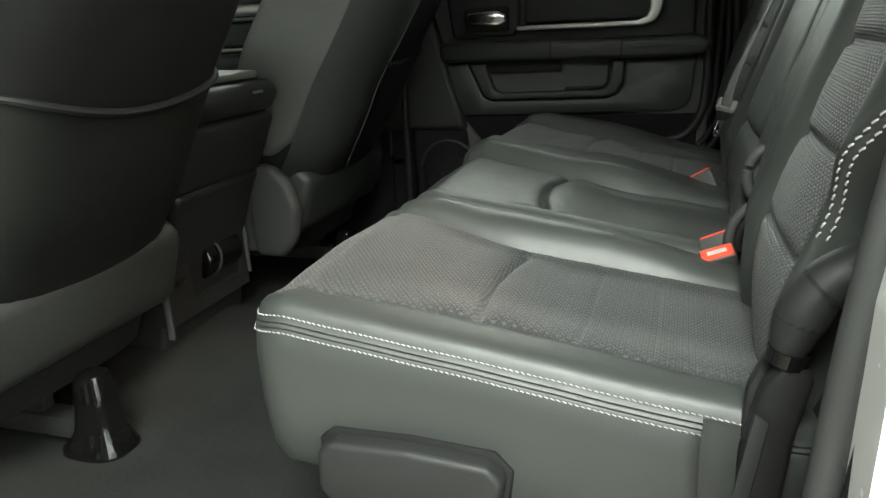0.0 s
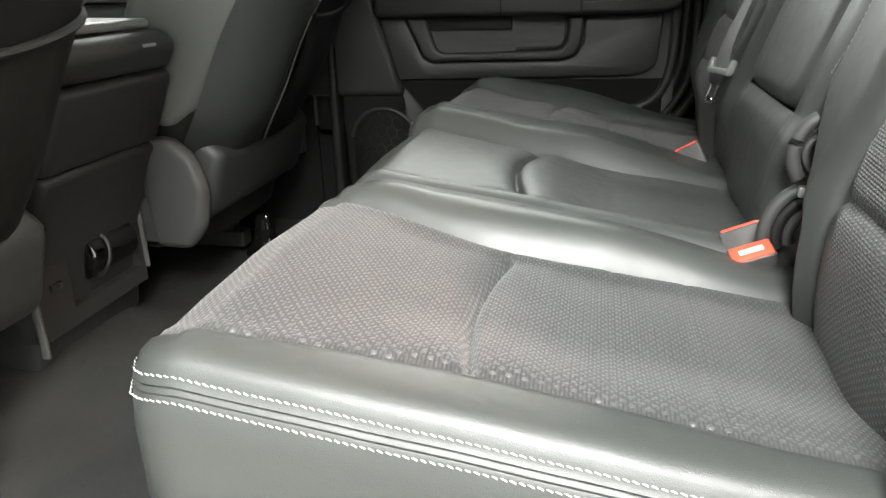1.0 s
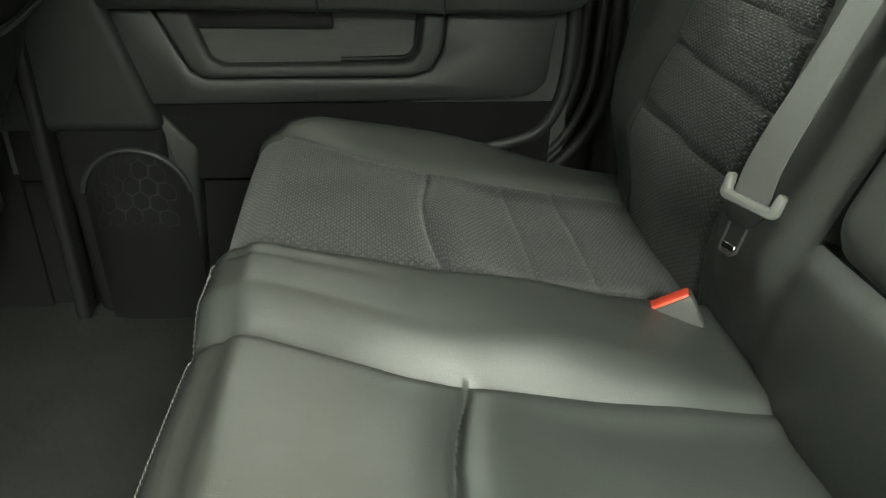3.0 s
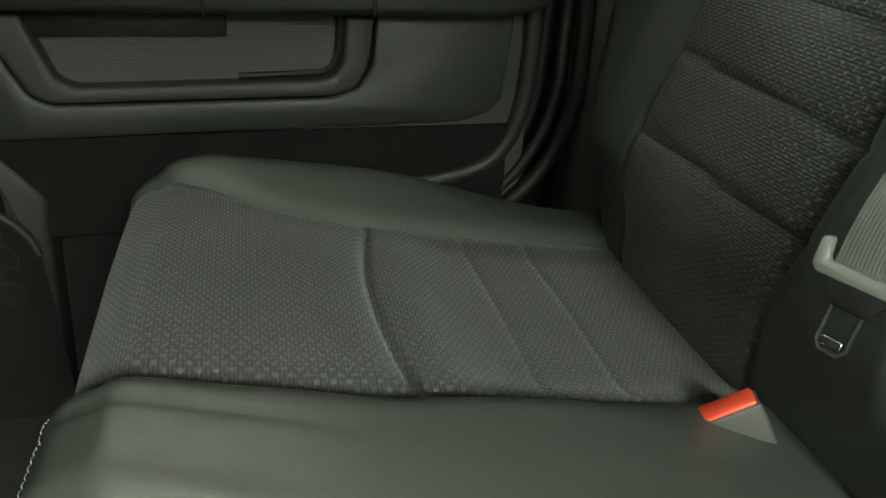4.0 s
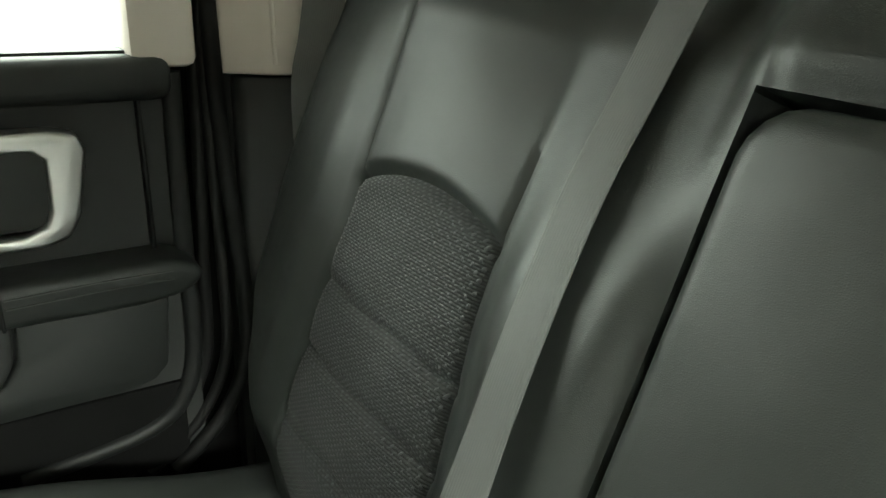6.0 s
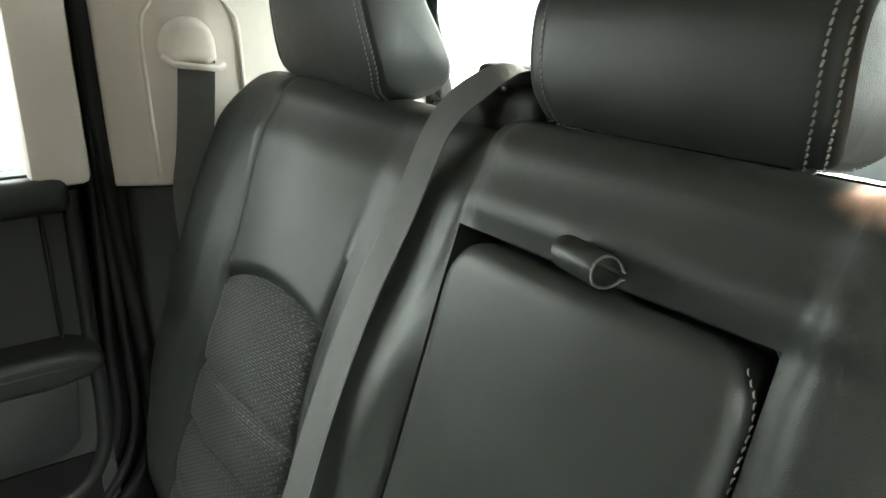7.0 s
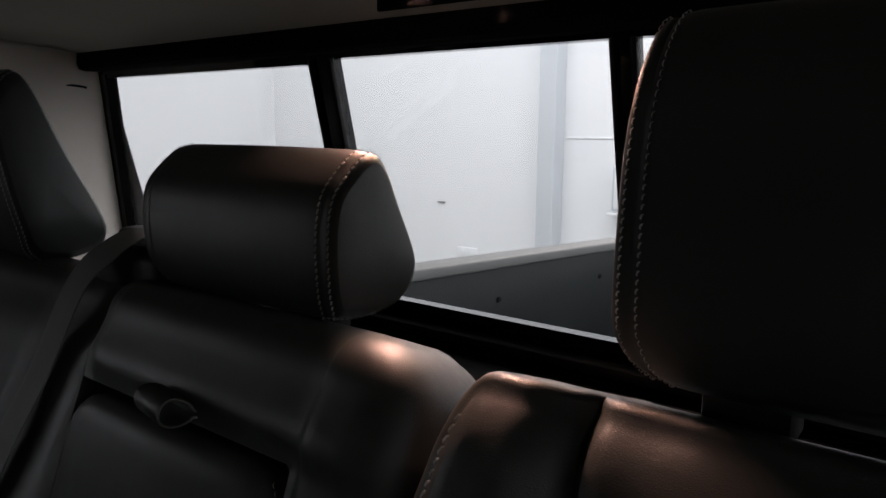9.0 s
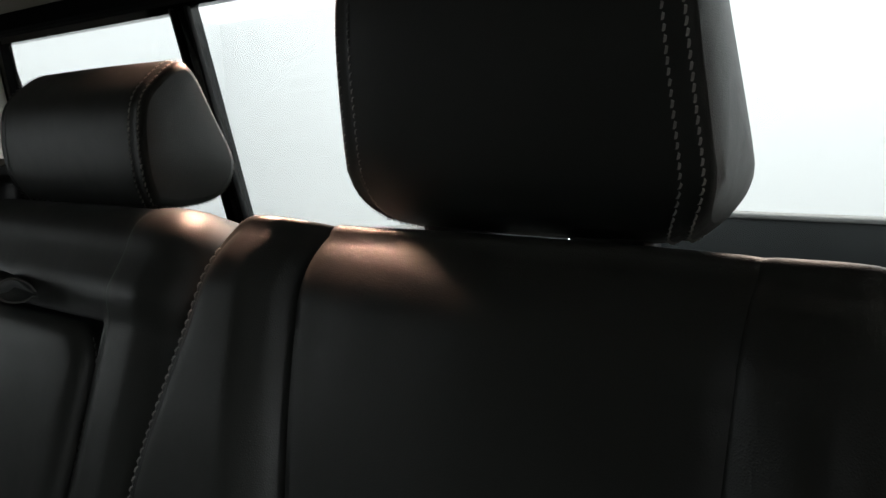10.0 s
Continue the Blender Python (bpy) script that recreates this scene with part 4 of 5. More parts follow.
tm = Matrix.Translation(tn) @ Matrix(((turned.x, face.x, up.x, 0), (turned.y, face.y, up.y, 0), (turned.z, face.z, up.z, 0), (0, 0, 0, 1)))
K = 0.9
bar = [(-0.037, 0.011), (-0.029, 0.013), (-0.0262, -0.005), (0.0262, -0.005), (0.029, 0.013), (0.037, 0.011), (0.0365, -0.011), (0.031, -0.0165), (-0.031, -0.0165), (-0.0365, -0.011)]
part("tongue_bar", prism([(a * K, b * K) for a, b in bar], 1, -0.0055, 0.0055, 0.003, 2, tm), BELTGREY, belt, "pale grey plastic tongue bar")
part("tongue_body", prism([(-0.024, -0.013), (0.024, -0.013), (0.017, -0.025), (0.014, -0.031), (-0.014, -0.031), (-0.017, -0.025)], 1, -0.004, 0.004, 0.002, 2, tm), RUBBER, belt, "black plastic tongue body")
part("tongue_plate", tube([tm @ Vector(q) for q in ((-0.01, 0, -0.029), (-0.01, 0, -0.056), (-0.006, 0, -0.061), (0.006, 0, -0.061), (0.01, 0, -0.056), (0.01, 0, -0.029))], 0.0018, 8), STEEL, belt, "dark steel latch plate")
part("tongue_tip", box((-0.0075, -0.0012, -0.0575), (0.0075, 0.0012, -0.051), 0.0006, 1, tm), CHROME, belt, "bright tip of the latch plate")
part("guide", joined(box((0.725, 1.46, 0.95), (0.785, 1.585, 0.998), 0.012, 3), box((0.748, 1.47, 0.99), (0.782, 1.58, 1.014), 0.009, 3)), PLASTIC, belt, "black plastic belt guide on the backrest top")


def buckle(label, top, wide, up, tab):
    """A belt buckle on its stalk: dark grey housing with a red release button on top."""
    wv, uv = Vector(wide).normalized(), Vector(up)
    uv = (uv - wv * uv.dot(wv)).normalized()
    tv = uv.cross(wv)
    m = Matrix(((wv.x, tv.x, uv.x, top[0]), (wv.y, tv.y, uv.y, top[1]), (wv.z, tv.z, uv.z, top[2]), (0, 0, 0, 1)))
    b = thing("belt_buckle", label, "buckle", tuple(m @ Vector((0, 0, -0.06))), "belt buckles")
    part("housing", prism([(-0.020, -0.062), (0.020, -0.062), (0.0242, -0.012), (0.0238, -0.001), (-0.0238, -0.001), (-0.0242, -0.012)], 1, -0.012, 0.012, 0.003, 3, m), BUCKLE, b, "grey plastic housing")
    part("button", prism([(-0.0222, -0.01), (0.0222, -0.01), (0.0215, 0.0015), (-0.0215, 0.0015)], 1, -0.0102, 0.0104, 0.002, 2, m), RED, b, "red release button")
    if tab:
        part("tab", box((-0.013, -0.0035, 0.0005), (0.013, 0.0035, 0.0024), 0.0006, 1, m), THREAD, b, "pale rectangle on the button")
    part("stalk", box((-0.015, -0.005, -0.13), (0.015, 0.005, -0.055), 0.003, 2, m), PLASTIC, b, "black stalk")
    return b


buckle("grey belt buckle with red button beside the single cushion", (0.45, 1.058, 0.353), (0.9, 0.12, 0.3), (-0.19, -0.48, 0.85), True)
buckle("grey belt buckle with red top edge between the seat cushions", (0.451, 1.131, 0.356), (0.9, -0.2, 0.45), (-0.35, 0.5, 0.8), False)
buckle("grey belt buckle with red top edge beside the far seat", (0.434, 1.583, 0.353), (0.9, -0.25, 0.6), (-0.35, 0.25, 0.88), False)


# ---- far rear door ----
door = thing("rear_door", "closed black rear door with padded armrest and map pocket", "door", (0.0, 2.13, 0.3))
part("panel", frame_wall(1, 2.125, 2.168, (-0.46, 0.28, 0.455, 1.2), [(-0.4, 0.845, 0.42, 1.18)]), TRIM, door, smooth=False)
# shade at the foot of the door, laid on as a black strip
part("lower_edge", box((-0.45, 2.117, 0.27), (0.43, 2.126, 0.401), 0.004), MATTE, door, "black lower edge of the door")
part("sill_roll", box((-0.45, 2.09, 0.79), (0.45, 2.14, 0.842), 0.018, 3), VINYL, door, "padded black sill under the window")
part("window_frame", joined(box((0.405, 2.1, 0.826), (0.482, 2.165, 1.2), 0.012), box((-0.45, 2.11, 1.165), (0.482, 2.165, 1.22), 0.01)), BEIGE, door, "beige upper door frame")
p = part("pane", box((-0.41, 2.14, 0.84), (0.425, 2.145, 1.185)), TINTED, door, smooth=False)
p.visible_shadow = False
arm_poly = [(-0.26, 0.556), (0.38, 0.551), (0.43, 0.557), (0.455, 0.571), (0.457, 0.59), (0.42, 0.606), (0.1, 0.606), (-0.26, 0.61)]
part("armrest_pad", prism(arm_poly, 1, 2.055, 2.13, 0.012, 3), VINYL, door, "padded black armrest")
for z in (0.583, 0.594):
    part("armrest_stitching", tube(smooth_line([(0.24, 2.0545, z - 0.003), (0.34, 2.0535, z), (0.42, 2.056, z - 0.002), (0.452, 2.066, z - 0.006)], 5), 0.0012, 6), SIDEGREY, door, "grey seam on the armrest")
for x in (0.05, 0.235):
    part("armrest_joint", box((x - 0.002, 2.0535, 0.553), (x + 0.002, 2.06, 0.604), 0.0008, 1), RUBBER, door)
# map pocket: bright rim with recessed ribbed back
part("pocket_rim", prism([(-0.19, 0.548), (-0.148, 0.458), (-0.128, 0.447), (0.19, 0.45), (0.22, 0.46), (0.236, 0.488), (0.242, 0.548), (0.208, 0.548), (0.204, 0.492), (0.192, 0.475), (0.17, 0.47), (-0.1, 0.466), (-0.118, 0.476), (-0.142, 0.548)], 1, 2.094, 2.135, 0.007, 3), TRIM, door, "moulded rim of the map pocket")
pb = box((-0.14, 2.118, 0.455), (0.213, 2.124, 0.55))
part("pocket_back", (pb[0], pb[1], [(v[0], v[2]) for v in pb[0]]), RIBBED, door, "ribbed back of the map pocket", smooth=False)
# black strip in place of the shade under the armrest
part("pocket_shadow_slot", box((-0.15, 2.108, 0.52), (0.07, 2.122, 0.552), 0.003), RUBBER, door, "dark pull recess")
part("pocket_liner", tube([(0.08, 2.112, 0.473), (0.178, 2.112, 0.476), (0.19, 2.112, 0.482), (0.198, 2.112, 0.495), (0.202, 2.112, 0.55)], 0.004, 8), RUBBER, door)
# the darker vinyl takes in the shade that lies under the armrest
part("lower_panel", prism([(-0.29, 0.402), (-0.16, 0.402), (0.36, 0.41), (0.393, 0.419), (0.412, 0.438), (0.422, 0.55), (0.246, 0.55), (0.24, 0.486), (0.222, 0.457), (0.19, 0.446), (-0.13, 0.443), (-0.152, 0.455), (-0.195, 0.55), (-0.29, 0.55)], 1, 2.105, 2.13, 0.006, 2), VINYL, door, "dark grey lower panel")
# upper insert with chrome surround and handle
part("upper_insert", box((-0.03, 2.1, 0.648), (0.318, 2.13, 0.752), 0.012, 3), VINYL, door, "black padded upper insert")
ch = [(-0.05, 0.632), (0.29, 0.632), (0.318, 0.642), (0.331, 0.665), (0.347, 0.742), (0.338, 0.76), (0.312, 0.766), (-0.05, 0.766), (-0.05, 0.752), (0.292, 0.744), (0.304, 0.734), (0.302, 0.675), (0.294, 0.656), (0.272, 0.647), (-0.05, 0.645)]
part("chrome_trim", prism(ch, 1, 2.088, 2.12, 0.005, 3), SATIN, door, "satin chrome surround")
part("handle_bezel", prism([(-0.235, 0.62), (-0.06, 0.618), (-0.045, 0.64), (-0.04, 0.75), (-0.22, 0.76), (-0.25, 0.72)], 1, 2.1, 2.13, 0.01, 3), PLASTIC, door)
part("handle_cup", box((-0.2, 2.094, 0.632), (-0.07, 2.112, 0.7), 0.01, 3), RUBBER, door)
part("handle", prism([(-0.185, 0.655), (-0.1, 0.645), (-0.075, 0.655), (-0.075, 0.678), (-0.1, 0.69), (-0.185, 0.685)], 1, 2.075, 2.098, 0.007, 3), CHROME, door, "chrome inner door handle")
part("edge_groove", box((0.408, 2.106, 0.6), (0.413, 2.13, 0.83), 0.002), RUBBER, door)
part("edge_roll", tube(smooth_line([(0.452, 2.12, 0.82), (0.448, 2.118, 0.6), (0.45, 2.118, 0.48), (0.435, 2.118, 0.39), (0.38, 2.12, 0.335), (0.22, 2.12, 0.31)], 6), 0.012, 10), PLASTIC, door)

for k, r in enumerate((0.009, 0.008, 0.011)):
    d = 2.135 - 0.01 * k
    pts = smooth_line([(0.486 + 0.006 * k, d, 1.2), (0.484 + 0.009 * k, d, 0.82), (0.474 + 0.023 * k, d, 0.55), (0.466 + 0.026 * k, d, 0.42), (0.42 + 0.03 * k, d, 0.33), (0.34 + 0.034 * k, d, 0.26)], 7)
    s = thing("door_seal", "black rubber door seal along the door opening", "seal", (0.5, d, 0.26), "door seals", "structure")
    part("bead", tube(pts, r, 10), RUBBER, s)

# pillar behind the door: dark below, beige above, with the belt guide
structure("pillar_trim_lower", prism([(0.528, 2.13), (0.535, 2.112), (0.60, 2.078), (0.98, 2.07), (0.98, 2.135), (0.528, 2.135)], 2, 0.0, 0.812, 0.006, 2), TRIM, "dark lower pillar trim behind the door", "pillar trim", smooth=True)
structure("pillar_trim_upper", prism([(0.506, 2.135), (0.508, 2.114), (0.56, 2.078), (0.64, 2.048), (0.955, 2.045), (0.955, 2.135)], 2, 0.815, 1.25, 0.008, 2), BEIGE, "beige upper pillar trim beside the rear window", "pillar trim", smooth=True)
corner_v, corner_f = [], []
for i in range(6):
    z = 0.8 + 0.44 * i / 5
    k = 1.2 - z
    corner_v += [Vector(p) for p in ((0.82, 2.043, z), (0.89, 2.034, z), (0.94 + 0.16 * k, 2.014 + 0.16 * k, z), (0.953 + 0.23 * k, 2.002 + 0.27 * k, z), (0.958 + 0.24 * k, 2.0 + 0.283 * k, z), (0.961 + 0.24 * k, 2.134, z), (0.82, 2.134, z))]
for i in range(5):
    corner_f += [[i * 7 + q, i * 7 + (q + 1) % 7, (i + 1) * 7 + (q + 1) % 7, (i + 1) * 7 + q] for q in range(7)]
corner_f += [list(range(7))[::-1], [35 + q for q in range(7)]]
structure("pillar_trim_corner", (corner_v, corner_f), BEIGE, "beige corner trim next to the rear window", "pillar trim", smooth=True)
structure("trim_slot", tube(smooth_line([(0.9, 2.031, 1.181), (0.925, 2.0205, 1.183), (0.944, 2.013, 1.18)], 4), 0.0018, 6), MATTE, "thin dark slot in the beige corner trim", "slot")
bg = thing("belt_anchor", "beige shoulder belt guide with grey webbing on the pillar", "belt guide", (0.62, 2.04, 0.9))
ap = [(0.566, 0.83), (0.563, 1.02), (0.576, 1.065), (0.604, 1.089), (0.645, 1.086), (0.677, 1.058), (0.688, 1.02), (0.69, 0.83)]
side_y = lambda x: 2.078 - 0.03 * min(1, max(0, (x - 0.56) / 0.08))
part("recess_rim", tube(smooth_line([(q[0], side_y(q[0]) - 0.003, q[1]) for q in ap], 5), 0.003, 8), BEIGE, bg, "raised beige surround")
part("hood", prism([(0.577, 0.995), (0.579, 1.025), (0.594, 1.045), (0.622, 1.051), (0.644, 1.035), (0.65, 1.0), (0.645, 0.985), (0.612, 0.984)], 1, 2.018, 2.068, 0.014, 4), BEIGE, bg, "rounded beige plastic hood")
part("lip", tube([(0.574, 2.024, 0.999), (0.584, 2.012, 0.99), (0.612, 2.008, 0.986), (0.642, 2.01, 0.982), (0.654, 2.02, 0.985)], 0.0045, 8), BEIGE, bg)
part("webbing", strip(smooth_line([(0.616, 2.018, 0.985), (0.608, 2.012, 0.93), (0.6, 2.014, 0.87), (0.592, 2.025, 0.8), (0.60, 2.03, 0.65)], 6), Vector((1, -0.3, 0)), 0.048, 0.0016), WEB, bg, "grey webbing")

# ---- foot of the pillar between the doors: speaker box ----
sp = thing("pillar_foot", "black plastic speaker box at the foot of the pillar", "speaker box", (-0.27, 2.14, 0.0))
part("body", prism([(2.19, 0.0), (2.125, 0.0), (2.112, 0.2), (2.098, 0.31), (2.1, 0.352), (2.115, 0.382), (2.19, 0.395)], 0, -0.375, -0.205, 0.018, 4), MATTE, sp)
part("shoulder", prism([(-0.22, 0.0), (-0.185, 0.0), (-0.168, 0.24), (-0.155, 0.325), (-0.208, 0.392), (-0.225, 0.392)], 1, 2.112, 2.19, 0.012, 3), PLASTIC, sp, "sloping grey shoulder")
SX, SZ, SR = -0.262, 0.25, 0.086


def on_bulge(u, v):
    """Arched bulge: u across from -1 to 1, v from the crown (0) to the floor (1)."""
    x = SX + SR * u
    top = SZ + 0.084 * math.sqrt(max(0.0, 1 - u * u))
    z = top * (1 - v)
    out = 0.05 * (1 - abs(u) ** 3) * math.sin(math.pi * min(1.0, 0.02 + v * 2.2) / 2) * (1 - 0.75 * max(0.0, v - 0.35) / 0.65)
    return Vector((x, 2.106 + 0.012 * v - out, z))


bulge = [on_bulge(-1 + 2 * q / 28, (r / 24) ** 1.4) for r in range(25) for q in range(29)]
part("speaker_bulge", (bulge, [[r * 29 + q, r * 29 + q + 1, (r + 1) * 29 + q + 1, (r + 1) * 29 + q] for r in range(24) for q in range(28)]), MATTE, sp, "arched black speaker cover")
part("arch_rim", tube([on_bulge(math.sin(-1.45 + 2.9 * q / 24), 0.0) + Vector((0, -0.006, -0.004)) for q in range(25)], 0.005, 8), PLASTIC, sp, "rounded rim of the speaker cover")
for q in range(-2, 3):
    for k in range(-2, 3):
        u, v = 0.30 * (k + 0.5 * (q % 2)), 0.17 + 0.07 * q
        if abs(u) < 0.7 and u * u + (v - 0.2) ** 2 * 9 < 0.62:
            part("grille_cell", tube([on_bulge(u + 0.165 * math.sin(math.pi * h / 3), v + 0.046 * math.cos(math.pi * h / 3)) + Vector((0, -0.0012, 0)) for h in range(6)], 0.0012, 5, closed=True), RUBBER, sp)
structure("pillar_b", prism([(-0.47, 0.36), (-0.2, 0.36), (-0.27, 0.6), (-0.33, 0.82), (-0.33, 1.28), (-0.5, 1.28)], 1, 2.09, 2.16, 0.02, 3), PLASTIC, "grey trim of the pillar between the doors", "pillar trim", smooth=True)
structure("pillar_b_seal", box((-0.398, 2.075, 0.02), (-0.376, 2.13, 0.9), 0.008, 3), RUBBER, "black rubber edge beside the speaker box", "seal", smooth=True)

# ---- front door on the far side ----
fd = thing("front_door", "closed front door with black panel and chrome lines", "door", (-1.1, 2.14, 0.3))
part("panel", box((-1.75, 2.12, 0.2), (-0.5, 2.16, 0.84), 0.015), TRIM, fd)
part("armrest_pad", box((-1.6, 2.05, 0.54), (-0.6, 2.13, 0.6), 0.02, 3), VINYL, fd)
part("insert", box((-1.55, 2.1, 0.622), (-0.6, 2.125, 0.695), 0.01, 3), VINYL, fd)
part("sill_roll", box((-1.6, 2.08, 0.712), (-0.56, 2.13, 0.745), 0.012, 3), SATIN, fd, "satin grey upper strip")
for z in (0.613, 0.703):
    part("chrome_trim", tube([(-1.6, 2.1, z), (-0.58, 2.1, z)], 0.006, 8), SATIN, fd)


# ---- front seats ----
def rail_boot(x, y, k):
    """A boot over the end of a seat rail: rounded sections from a narrow top to a flared foot."""
    verts, faces, n = [], [], 40
    rows = [(-0.03, 0.146, 0.012, 0.012), (-0.031, 0.142, 0.024, 0.022), (-0.032, 0.132, 0.03, 0.027), (-0.034, 0.08, 0.035, 0.03), (-0.037, 0.045, 0.041, 0.033), (-0.04, 0.02, 0.053, 0.041), (-0.042, 0.008, 0.062, 0.047), (-0.042, 0.0, 0.063, 0.048)]
    for o, z, rx, ry in rows:
        for q in range(n):
            a = 2 * math.pi * q / n
            c, d = math.cos(a), math.sin(a)
            flute = 1 - 0.10 * max(0.0, math.cos(5 * a)) ** 2 if 0.01 < z < 0.14 else 1
            verts.append(Vector((x + (o + rx * flute * math.copysign(abs(c) ** 0.7, c)) * k, y + ry * flute * math.copysign(abs(d) ** 0.7, d) * k, z * k)))
    for i in range(len(rows) - 1):
        for q in range(n):
            faces.append([i * n + q, (i + 1) * n + q, (i + 1) * n + (q + 1) % n, i * n + (q + 1) % n])
    faces.append(list(range(n)))
    faces.append([(len(rows) - 1) * n + q for q in range(n)][::-1])
    return verts, faces


def front_seat(label, y0, y1, dx, inner, feet, foot=1.0, edge=-1.0):
    """A front seat from behind: shell, pocket, bolsters, recliner cover, rail and floor foot."""
    s = thing("front_seat", label, "car seat", (-0.6 + dx, (y0 + y1) / 2, 0.0), "front seats")
    yc, hw = (y0 + y1) / 2, (y1 - y0) / 2
    rear = [(-0.515, 0.12), (-0.44, 0.3), (-0.375, 0.42), (-0.32, 0.53), (-0.255, 0.63), (-0.20, 0.72), (-0.165, 0.80)]
    verts, faces, n = [], [], 18
    lines_z = smooth_line([(x, 0, z) for x, z in rear], 5)
    for p in lines_z:
        k = (p.z - 0.12) / 0.68
        half = hw * (0.96 + 0.04 * math.sin(math.pi * k)) - 0.03 * max(0, k - 0.75)
        for q in range(n):
            t = -1 + 2 * q / (n - 1)
            verts.append(Vector((p.x + dx - 0.075 * abs(t) ** 6 - 0.018 * t * t, yc + t * half, p.z + 0.01)))
    for i in range(len(lines_z) - 1):
        for q in range(n - 1):
            faces.append([i * n + q, i * n + q + 1, (i + 1) * n + q + 1, (i + 1) * n + q])
    k = len(verts)
    deep = [v + Vector((-0.12, 0, 0.03)) for v in verts]
    verts += deep
    faces += [[k + i for i in f][::-1] for f in faces]
    for i in range(len(lines_z) - 1):
        for q in (0, n - 1):
            a, b = i * n + q, (i + 1) * n + q
            faces.append([a, b, b + k, a + k] if q else [b, a, a + k, b + k])
    for q in range(n - 1):
        faces.append([q + 1, q, q + k, q + 1 + k])
        m = (len(lines_z) - 1) * n
        faces.append([m + q, m + q + 1, m + q + 1 + k, m + q + k])
    part("back_shell", (verts, faces), SEATBACK, s, "black vinyl seat back")
    # side bolster cushion of the backrest
    for y, sg in ((y0, -1), (y1, 1)):
        side = [(-0.62, 0.42), (-0.50, 0.40), (-0.44, 0.44), (-0.36, 0.56), (-0.29, 0.66), (-0.23, 0.76), (-0.20, 0.84), (-0.42, 0.86), (-0.48, 0.76), (-0.545, 0.66), (-0.60, 0.54)]
        part("bolster", prism([(x + dx - 0.02, z - 0.02) for x, z in side], 1, y - sg * 0.075, y + sg * 0.012, 0.025, 4), SIDEGREY, s, "grey side bolster")
    part("back_pad", prism([(x + dx, z) for x, z in [(-0.64, 0.38), (-0.52, 0.36), (-0.3, 0.84), (-0.42, 0.87)]], 1, y0 + 0.06, y1 - 0.06, 0.02, 3), LEATHER, s)
    # map pocket lying on the shell: dark mouth, sagging hem, panel down to a bend
    def skin(t, z, off):
        """Point on the rear of the shell, pushed out by off."""
        for a, b in zip(lines_z, lines_z[1:]):
            if a.z <= z <= b.z or b is lines_z[-1]:
                f = (z - a.z) / (b.z - a.z)
                return Vector((a.x + (b.x - a.x) * f + dx - 0.075 * abs(t) ** 6 - 0.018 * t * t + off, yc + t * hw * 0.985, z + 0.01))

    cols = [edge + (1 - edge) * q / 32 for q in range(33)]
    hem = [skin(t, 0.565 + 0.05 * t * t, 0.014 - 0.006 * t ** 4) for t in cols]
    part("pocket_hem", tube(hem, [0.0035 + 0.0025 * min(1, (1 - abs(t)) * 5) for t in cols], 8), SEATBACK, s, "sagging hem of the map pocket")
    mouth, panel, quads = [], [], []
    for r in range(9):
        f = r / 8
        for t in cols:
            zh = 0.565 + 0.05 * t * t
            mouth.append(skin(t, zh + (0.735 - zh) * f, 0.005))
            panel.append(skin(t, zh + (0.325 - 0.012 * t * t - zh) * f, 0.010 + 0.014 * math.sin(math.pi * min(1, f * 1.15) ** 0.8) * (1 - t * t) - 0.008 * max(0, f - 0.7) / 0.3))
    for r in range(8):
        for q in range(32):
            quads.append([r * 33 + q, r * 33 + q + 1, (r + 1) * 33 + q + 1, (r + 1) * 33 + q])
    part("pocket_mouth", (mouth, quads), MATTE, s, "black inner cloth above the pocket")
    part("pocket_binding", tube([p + Vector((0.002, 0, 0)) for p in mouth[-33:]], 0.003, 6), VINYL, s, "bound upper edge")
    part("pocket", (panel, [f[::-1] for f in quads]), SEATBACK, s, "black map pocket on the seat back")
    if edge > -1:
        # padded roll between the side and the pocket, closed by a line of piping
        roll = []
        for r in range(25):
            z = 0.315 + 0.48 * r / 24
            for q in range(13):
                f = q / 12
                t = -1 + (edge + 1) * f
                puff = 0.034 * math.sin(math.pi * min(1, 0.12 + f * 0.88)) ** 0.7 * min(1, 0.25 + r / 4)
                roll.append(skin(t, z, 0.002 + puff) + Vector((0, -0.022 * (1 - f) * min(1, r / 3), 0)))
        part("back_roll", (roll, [[r * 13 + q, (r + 1) * 13 + q, (r + 1) * 13 + q + 1, r * 13 + q + 1] for r in range(24) for q in range(12)]), VINYL, s, "padded black edge roll")
        part("piping", tube([skin(edge + 0.01, 0.315 + 0.48 * r / 24, 0.010) for r in range(25)], 0.0026, 8), SIDEGREY, s, "grey piping")
    # seat base and inner recliner cover
    part("base", prism([(x + dx, z) for x, z in [(-1.15, 0.2), (-1.15, 0.36), (-1.05, 0.42), (-0.5, 0.38), (-0.43, 0.33), (-0.47, 0.2), (-0.55, 0.16)]], 1, y0 + 0.015, y1 - 0.015, 0.025, 3), VINYL, s)
    yi = y1 if inner > 0 else y0
    part("side_cover", prism([(x + dx, z) for x, z in [(-1.1, 0.15), (-1.1, 0.3), (-0.6, 0.33), (-0.52, 0.35), (-0.5, 0.3), (-0.56, 0.15)]], 1, yi - 0.02, yi + 0.02, 0.012, 3), TRIM if inner < 0 else PLASTIC, s, "dark plastic side cover")
